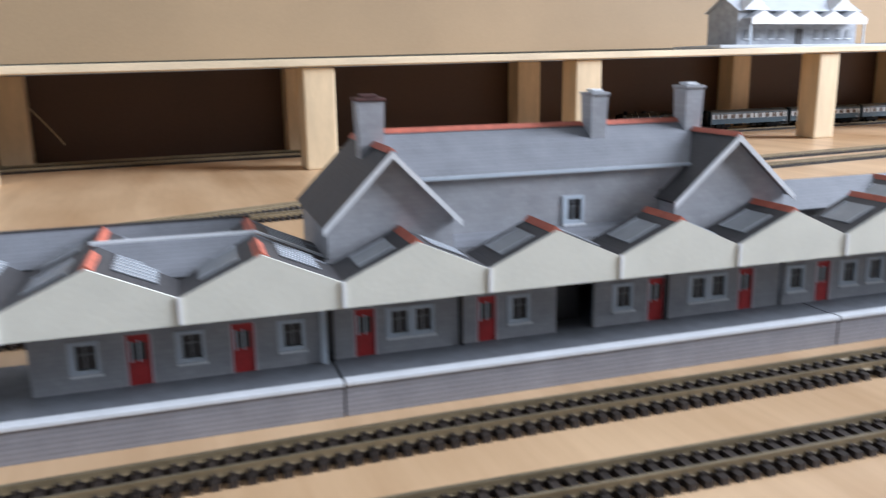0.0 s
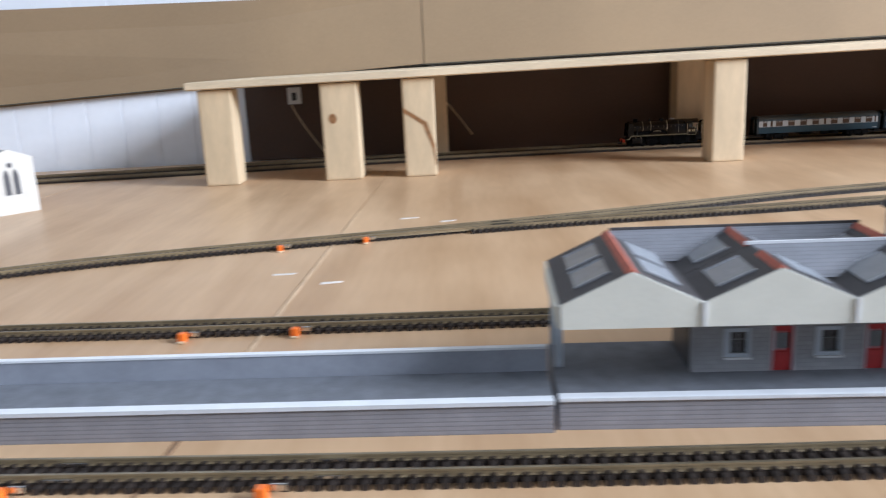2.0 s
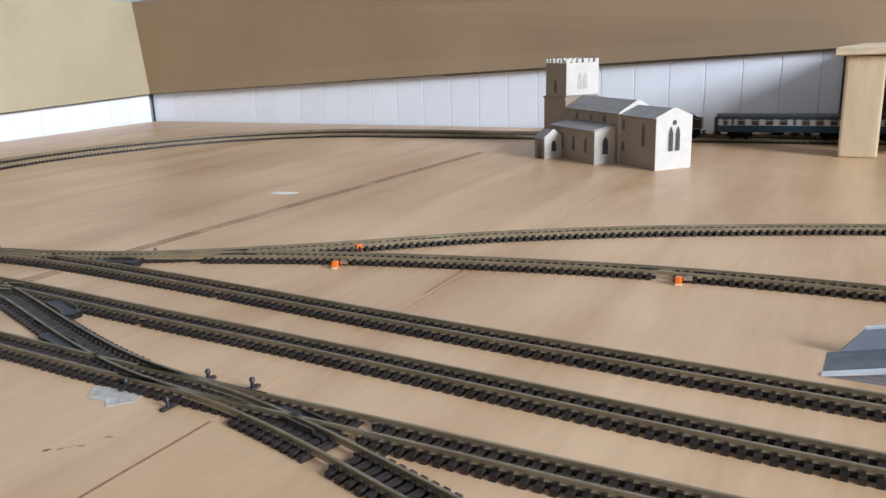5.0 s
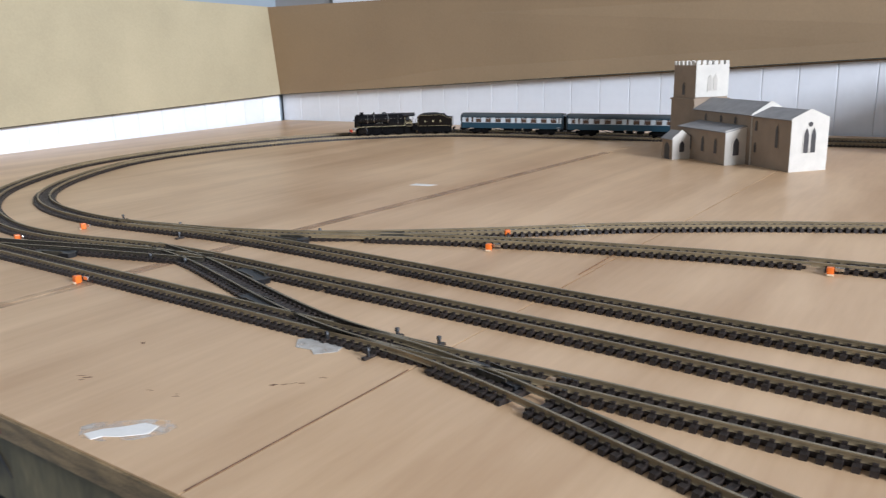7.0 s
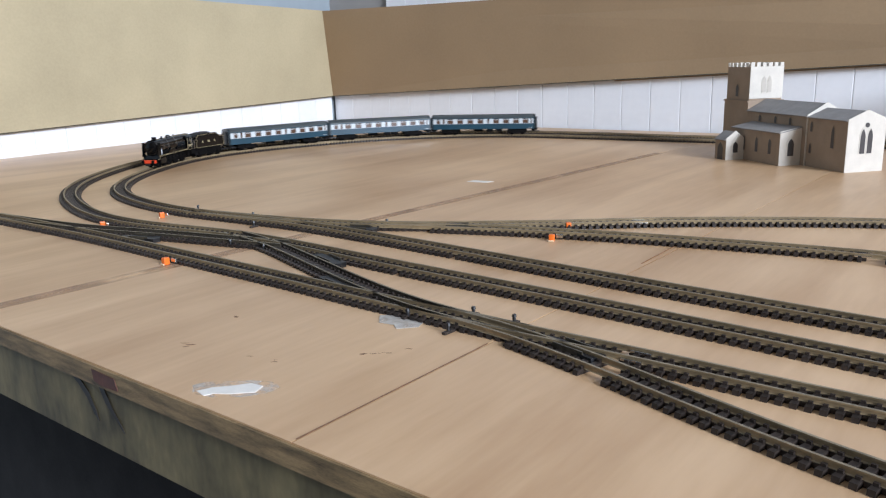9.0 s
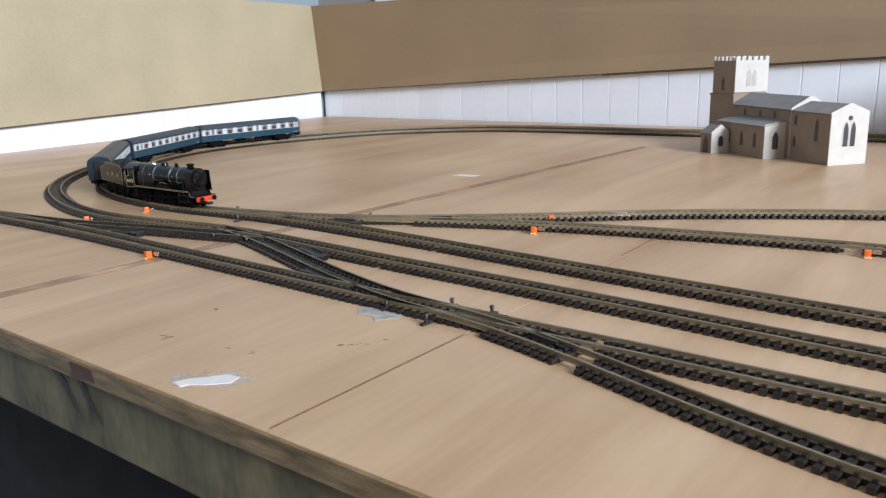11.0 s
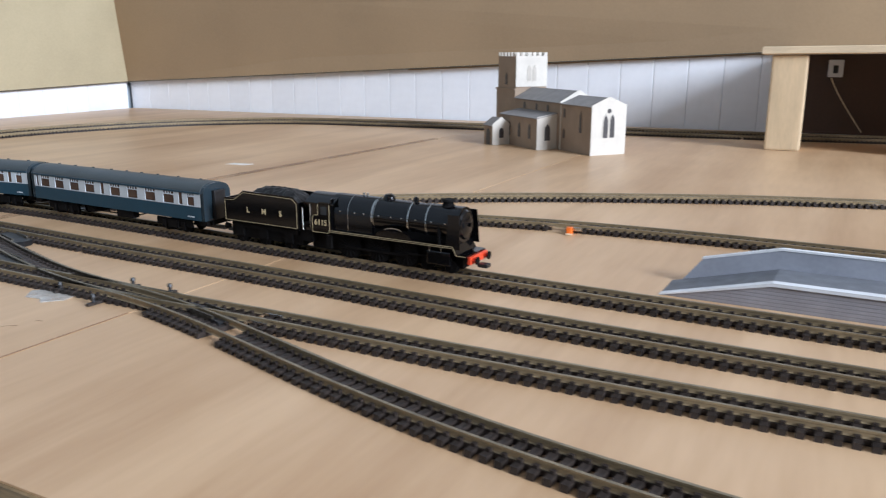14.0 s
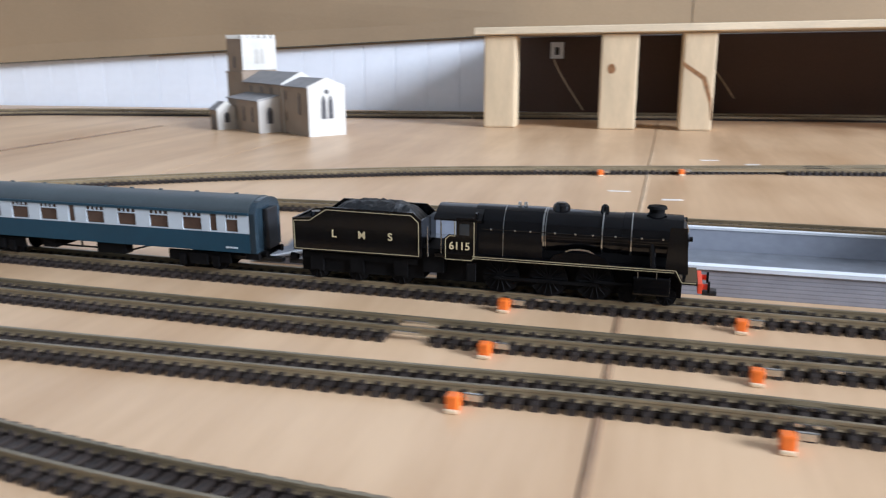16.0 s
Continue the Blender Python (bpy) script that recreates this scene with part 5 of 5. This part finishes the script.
        part("name_plate", extrude(B(), [(-0.0428, 0.0170), (-0.0424, 0.0170), (-0.0405, 0.0177), (-0.0380, 0.0179), (-0.0355, 0.0177), (-0.0336, 0.0170), (-0.0332, 0.0170), (-0.0350, 0.0181), (-0.0380, 0.0184), (-0.0410, 0.0181)], "y", s * .0091 - .0003, s * .0091 + .0003), STEEL, t, "small curved metal plate")
        part("cylinder", box(B(), -0.0210, -0.0095, s * .0080 - .0016, s * .0080 + .0016, 0.0040, 0.0104, 0.0006), LOCO, t)
        part("slide_bar", box(B(), -0.0330, -0.0212, s * .0075 - .0004, s * .0075 + .0004, 0.0064, 0.0072), CHASSIS, t)
        part("coupling_rod", box(B(), -0.0660, -0.0315, s * .0071 - .0003, s * .0071 + .0003, 0.0050, 0.0061), CHASSIS, t)
        part("step", box(B(), -0.0750, -0.0720, s * .0088 - .0006, s * .0088 + .0006, 0.0042, 0.0106), CHASSIS, t)
        part("steam_pipe", tube(B(), (-0.0160, s * .0070, 0.0225), (-0.0150, s * .0084, 0.0122), .0010, None, 8), LOCO, t)
        b = part("buffer", tube(B(), (-0.0014, s * .0059, 0.0076), (0.0016, s * .0059, 0.0076), .0010, .0010, 10), BEAM, t, "red buffer housing")
        part("buffer_head", tube(B(), (0.0017, s * .0059, 0.0076), (0.0023, s * .0059, 0.0076), .0019, .0019, 12), CHASSIS, b)
    part("buffer_beam", box(B(), -0.0014, 0.0, -0.0086, 0.0086, 0.0058, 0.0092, 0.0002), BEAM, t, "red buffer beam")
    part("coupling", box(B(), 0.0001, 0.0048, -0.0022, 0.0022, 0.0034, 0.0052, 0.0006), BLACKP, t)
    # cab
    bm = B()
    for s in (-1, 1):
        y0, y1 = (s * HW, s * (HW - .0006))
        lo, hi = min(y0, y1), max(y0, y1)
        extrude(bm, [(-0.0828, 0.0121), (-0.0716, 0.0121), (-0.0716, 0.0268), (-0.0785, 0.0268), (-0.0785, 0.0207), (-0.0812, 0.0207), (-0.0828, 0.0192)], "y", lo, hi)
    box(bm, -0.0722, -0.0716, -HW + .0007, HW - .0007, 0.0121, 0.0285)
    part("cab", bm, LOCO, t)
    roof = B()
    pr = [(y, 0.0259 + 0.0042 * math.cos(y / HW * 1.5)) for y in np.linspace(-HW, HW, 13)]
    pr = pr + [(y, z - 0.0006) for y, z in pr[::-1]]
    extrude(roof, [(float(a), float(b)) for a, b in pr], "x", -0.0862, -0.0700)
    part("cab_roof", roof, LOCO, t, "", True)
    for s in (-1, 1):
        lined(t, [(-0.0822, 0.0118), (-0.0733, 0.0118), (-0.0724, 0.0128), (-0.0724, 0.0255)], s * HW)
        lined(t, [(-0.0822, 0.0118), (-0.0822, 0.0190), (-0.0808, 0.0203), (-0.0789, 0.0203), (-0.0789, 0.0255)], s * HW)
        text_part(t, "6115", 0.0040, pose(-0.0774, s * (HW + .00015), 0.0167, 90, 0, 0 if s < 0 else 180), GOLD, "straw cab-side numerals")
        part("cab_window", box(B(), -0.0774, -0.0741, s * HW - .0002, s * HW + .0002, 0.0207, 0.0247, 0.0001), GLAZE_D, t, "dark framed cab window")
        part("cab_handrail", tube(B(), (-0.0838, s * (HW - .0005), 0.0125), (-0.0838, s * (HW - .0005), 0.0250), .00022, None, 6), STEEL, t, "bright upright handrail")
    for x, r in ((-0.0330, .0068), (-0.0480, .0068), (-0.0640, .0068)):
        wheel(t, x, r, spokes=14)
    for x in (-0.0105, -0.0225):
        wheel(t, x, .0033)
    # the engine is long in the boiler
    return spread(t, 0.095, 0.04)


def tender():
    t = thing("tender", "glossy black lined tender heaped with coal", "tender")
    HW = 0.0094
    part("frame", box(B(), -0.0480, -0.0030, -0.0066, 0.0066, 0.0030, 0.0112), CHASSIS, t)
    side = [(-0.0500, 0.0113), (-0.0030, 0.0113), (-0.0030, 0.0250), (-0.0060, 0.0278), (-0.0375, 0.0282), (-0.0400, 0.0262), (-0.0430, 0.0240), (-0.0500, 0.0236)]
    bm = B()
    for s in (-1, 1):
        extrude(bm, side, "y", min(s * HW, s * (HW - .0007)), max(s * HW, s * (HW - .0007)))
    box(bm, -0.0500, -0.0492, -HW + .0008, HW - .0008, 0.0113, 0.0236)
    box(bm, -0.0036, -0.0030, -HW + .0008, HW - .0008, 0.0113, 0.0250)
    part("tank", bm, LOCO, t)
    part("tank_top", box(B(), -0.0491, -0.0037, -HW + .0008, HW - .0008, 0.0113, 0.0228), CHASSIS, t)
    bm = bmesh.new()
    bmesh.ops.create_grid(bm, x_segments=26, y_segments=12, size=0.5)
    for v in bm.verts:
        x, y = v.co.x, v.co.y
        z = 0.0229 + 0.0070 * max(0, 1 - (2 * x) ** 6) * max(0.0, 1 - (2 * y) ** 4) * (0.8 + 0.2 * math.cos(3 * x)) + 0.0012 * noise.noise((x * 22, y * 14, 3))
        v.co = (-0.0215 + x * 0.034, y * 0.0170, z)
    part("coal_load", bm, COAL, t, "heap of black coal")
    part("filler_dome", tube(B(), (-0.0445, 0, 0.0229), (-0.0445, 0, 0.0246), .0024, .0020, 12), LOCO, t)
    for s in (-1, 1):
        lined(t, [(-0.0494, 0.0120), (-0.0040, 0.0120), (-0.0040, 0.0243), (-0.0066, 0.0268), (-0.0372, 0.0272), (-0.0402, 0.0252), (-0.0434, 0.0229), (-0.0494, 0.0226), (-0.0494, 0.0120)], s * HW)
        for k, ch in enumerate("LMS"):
            x = -0.0345 + 0.0102 * k if s < 0 else -0.0345 + 0.0102 * (2 - k)
            text_part(t, ch, 0.0041, pose(x, s * (HW + .00015), 0.0184, 90, 0, 0 if s < 0 else 180), GOLD, "straw lettering")
        bm = B()
        for x in (-0.0420, -0.0270, -0.0110):
            box(bm, x - .0024, x + .0024, s * .0072 - .0006, s * .0072 + .0006, 0.0036, 0.0098)
        box(bm, -0.0470, -0.0050, s * .0072 - .0005, s * .0072 + .0005, 0.0082, 0.0104)
        part("side_frame", bm, CHASSIS, t)
        part("buffer", tube(B(), (-0.0500, s * .0059, 0.0076), (-0.0525, s * .0059, 0.0076), .0012, .0017, 10), CHASSIS, t)
        part("grab_rail", tube(B(), (-0.0010, s * .0088, 0.0120), (-0.0010, s * .0088, 0.0230), .0003, None, 6), STEEL, t)
    part("drawbar", box(B(), -0.0032, 0.0045, -0.0012, 0.0012, 0.0050, 0.0064), CHASSIS, t)
    part("fall_plate", box(B(), -0.0028, 0.0042, -0.0082, 0.0082, 0.0060, 0.0150), CHASSIS, t)
    part("coupling", box(B(), -0.0555, -0.0420, -0.0016, 0.0016, 0.0036, 0.0054), BLACKP, t)
    for x in (-0.0420, -0.0270, -0.0110):
        wheel(t, x, .0044)
    return spread(t, 0.106, 0.03)


def coach():
    t = thing("coach", "blue and grey model passenger coach with a dark grey roof", "railway coach", group="train coaches")
    L, HW = 0.1470, 0.0102
    z0, zb, z1 = 0.0088, 0.0166, 0.0246
    wins = [(-0.0075, .0052)] + [(-0.0250, .0084), (-0.0400, .0084), (-0.0550, .0084), (-0.0700, .0084)] + [(-0.0155, .0030), (-0.0815, .0030)] + [(-0.0930, .0084), (-0.1075, .0084), (-0.1220, .0084), (-0.1360, .0084)] + [(-0.1438, .0020)]
    w0, w1 = 0.0171, 0.0241
    for s in (-1, 1):
        lo, hi = min(s * HW, s * (HW - .0006)), max(s * HW, s * (HW - .0006))
        low = box(B(), -L, 0, lo, hi, z0, zb)
        part("lower_panel", low, COACH_B, t, "dark blue lower side")
        bm = B()
        wall_with(bm, -L, 0.0, zb + .0001, z1, lo, hi, [(x - w / 2, x + w / 2, w0, w1) for x, w in wins])
        part("window_band", bm, COACH_G, t, "pale grey window band")
        for x, w in wins:
            wn_ = part("window", box(B(), x - w / 2 + .0001, x + w / 2 - .0001, s * (HW - .0005) - .0001, s * (HW - .0005) + .0001, w0 + .0001, w1 - .0001), BROWN_IN, t, "brown-tinted window")
            if w > .003:
                bm = B()
                zz = w1 - 0.0018
                box(bm, x - w / 2 + .0002, x + w / 2 - .0002, s * (HW - .0001) - .0002, s * (HW - .0001) + .0002, zz - .0002, zz + .0002)
                for k in (-1, 0, 1):
                    box(bm, x + k * w / 4 - .0002, x + k * w / 4 + .0002, s * (HW - .0001) - .0002, s * (HW - .0001) + .0002, zz + .0003, w1 - .0001)
                part("vents", bm, COACH_G, wn_, "pale sliding vent bars")
    n = 14
    pr = [(HW * 1.01 * math.cos(a), z1 + 0.0002 + 0.0053 * math.sin(a)) for a in [math.pi * i / n for i in range(n + 1)]]
    part("roof", extrude(B(), pr, "x", -L, 0.0), COACH_R, t, "dark grey roof", True)
    for s in (-1, 1):
        part("eaves_strip", box(B(), -L, 0, s * (HW + .0002) - .0002, s * (HW + .0002) + .0002, z1 - .0006, z1 + .0005), COACH_B, t, "dark blue strip under the roof")
        x = -0.0060 if s < 0 else -L + .0060
        bm = B()
        for k in range(6):
            box(bm, x + (k - 5) * .0009, x + (k - 5) * .0009 + .0006, s * (HW + .0001) - .0001, s * (HW + .0001) + .0001, z0 + .0016, z0 + .0023)
        part("marking", bm, COACH_G, t, "tiny pale running marks")
    for x in (-.012, -.03, -.047, -.061, -.074, -.088, -.105, -.122, -.138):
        part("roof_vent", box(B(), x - .0007, x + .0007, .0022, .0034, z1 + .0046, z1 + .0058, .0003), COACH_R, t)
    for x, e in ((0.0, 1), (-L, -1)):
        pe = [(-HW, z0)] + [(y, z1 + 0.0001 + 0.0051 * math.sqrt(max(0, 1 - (y / HW) ** 2))) for y in [HW * k / 6 for k in range(-6, 7)]] + [(HW, z0)]
        part("end_wall", extrude(B(), pe, "x", min(x + e * .0001, x + e * .0026), max(x + e * .0001, x + e * .0026)), COACH_E, t, "glossy dark blue-grey end")
        part("gangway", box(B(), min(x + e * .0027, x + e * .0050), max(x + e * .0027, x + e * .0050), -.0042, .0042, z0 + .0005, z1 + .0012, .0006), BLACKP, t, "black gangway bellows")
        part("headstock", box(B(), min(x - e * .0030, x + e * .0026), max(x - e * .0030, x + e * .0026), -.0088, .0088, .0060, z0 - .0001), CHASSIS, t, "black headstock")
        part("coupling", box(B(), min(x - e * .0160, x + e * .0085), max(x - e * .0160, x + e * .0085), -.0016, .0016, .0036, .0052), BLACKP, t)
        for s in (-1, 1):
            part("buffer", tube(B(), (x + e * .0027, s * .0059, .0078), (x + e * .0052, s * .0059, .0078), .0010, .0015, 8), CHASSIS, t)
    part("floor_pan", box(B(), -L, 0, -HW + .0008, HW - .0008, z0 + .0001, z0 + .0012), CHASSIS, t)
    for s in (-1, 1):
        bm = B()
        for (a, b), (c, d) in zip([(-0.046, .0086), (-0.056, .0058), (-0.092, .0058), (-0.102, .0086)], [(-0.056, .0058), (-0.092, .0058), (-0.102, .0086)]):
            tube(bm, (a, s * .0078, b), (c, s * .0078, d), .0004, None, 6)
        for x in (-0.056, -0.068, -0.080, -0.092):
            tube(bm, (x, s * .0078, .0058), (x, s * .0078, .0088), .0004, None, 6)
        part("truss", bm, CHASSIS, t)
    part("battery_box", box(B(), -0.0720, -0.0580, -.0088, -.0040, .0040, .0087, .0004), CHASSIS, t)
    part("brake_gear", box(B(), -0.1000, -0.0930, -.0080, .0080, .0042, .0087, .0004), CHASSIS, t)
    part("battery_box", box(B(), -0.0880, -0.0790, .0040, .0085, .0045, .0087, .0004), CHASSIS, t)
    for xc in (-0.0240, -0.1230):
        bm = B()
        for s in (-1, 1):
            box(bm, xc - .0140, xc + .0140, s * .0078 - .0006, s * .0078 + .0006, .0034, .0078, .0004)
            for k in (-1, 1):
                box(bm, xc + k * .0075 - .0014, xc + k * .0075 + .0014, s * .0085 - .0006, s * .0085 + .0006, .0020, .0062)
            box(bm, xc - .0040, xc + .0040, s * .0086 - .0006, s * .0086 + .0006, .0026, .0070)
        box(bm, xc - .0030, xc + .0030, -.0070, .0070, .0040, .0085)
        part("bogie", bm, CHASSIS, t)
        for k in (-1, 1):
            wheel(t, xc + k * .0075, .0033, spokes=6)
    return spread(t, 0.02, 0.0)


ENGINE, TENDER, COACH = loco(), tender(), coach()
COACHES = [COACH, copy_thing(COACH, pose(0, 0, 0)), copy_thing(COACH, pose(0, 0, 0))]


# ---- movement of the train along the inner loop ----
MAIN_S = np.r_[0, np.cumsum(np.hypot(*np.diff(MAIN, axis=0).T))]
RUN_T = (-0.5, 0.5, 1.5, 2.2, 3.5, 4.2, 5.0, 7.5, 8.0, 8.5, 11.0, 12.5, 13.5, 14.5, 15.0, 16.0)
RUN_S = (4.79, 4.532, 4.268, 4.056, 3.716, 3.536, 3.338, 2.704, 2.580, 2.478, 2.030, 1.805, 1.656, 1.517, 1.4485, 1.319)
RUN = np.polyfit(RUN_T, RUN_S, 8)


def on_line(s):
    return Vector((np.interp(s, MAIN_S, MAIN[:, 0]), np.interp(s, MAIN_S, MAIN[:, 1]), RAIL_TOP))


def ride(front, a, b):
    """Pose of a vehicle whose nose is at arc length front, carried at a and b behind its nose."""
    p, q = on_line(front + a), on_line(front + b)
    d = (p - q).normalized()
    nose = p + d * a
    return pose(nose.x, nose.y, nose.z, 0, 0, math.degrees(math.atan2(d.y, d.x)))


def motions():
    times = [0.25 * i for i in range(65)]
    for ob, back, a, b in ((ENGINE, 0.0, 0.018, 0.066), (TENDER, 0.0960, 0.011, 0.044), (COACHES[0], 0.1695, 0.024, 0.126), (COACHES[1], 0.3300, 0.024, 0.126), (COACHES[2], 0.4905, 0.024, 0.126)):
        walk(ob, [(t, ride(float(np.polyval(RUN, t)) + back, a, b)) for t in times])


motions()
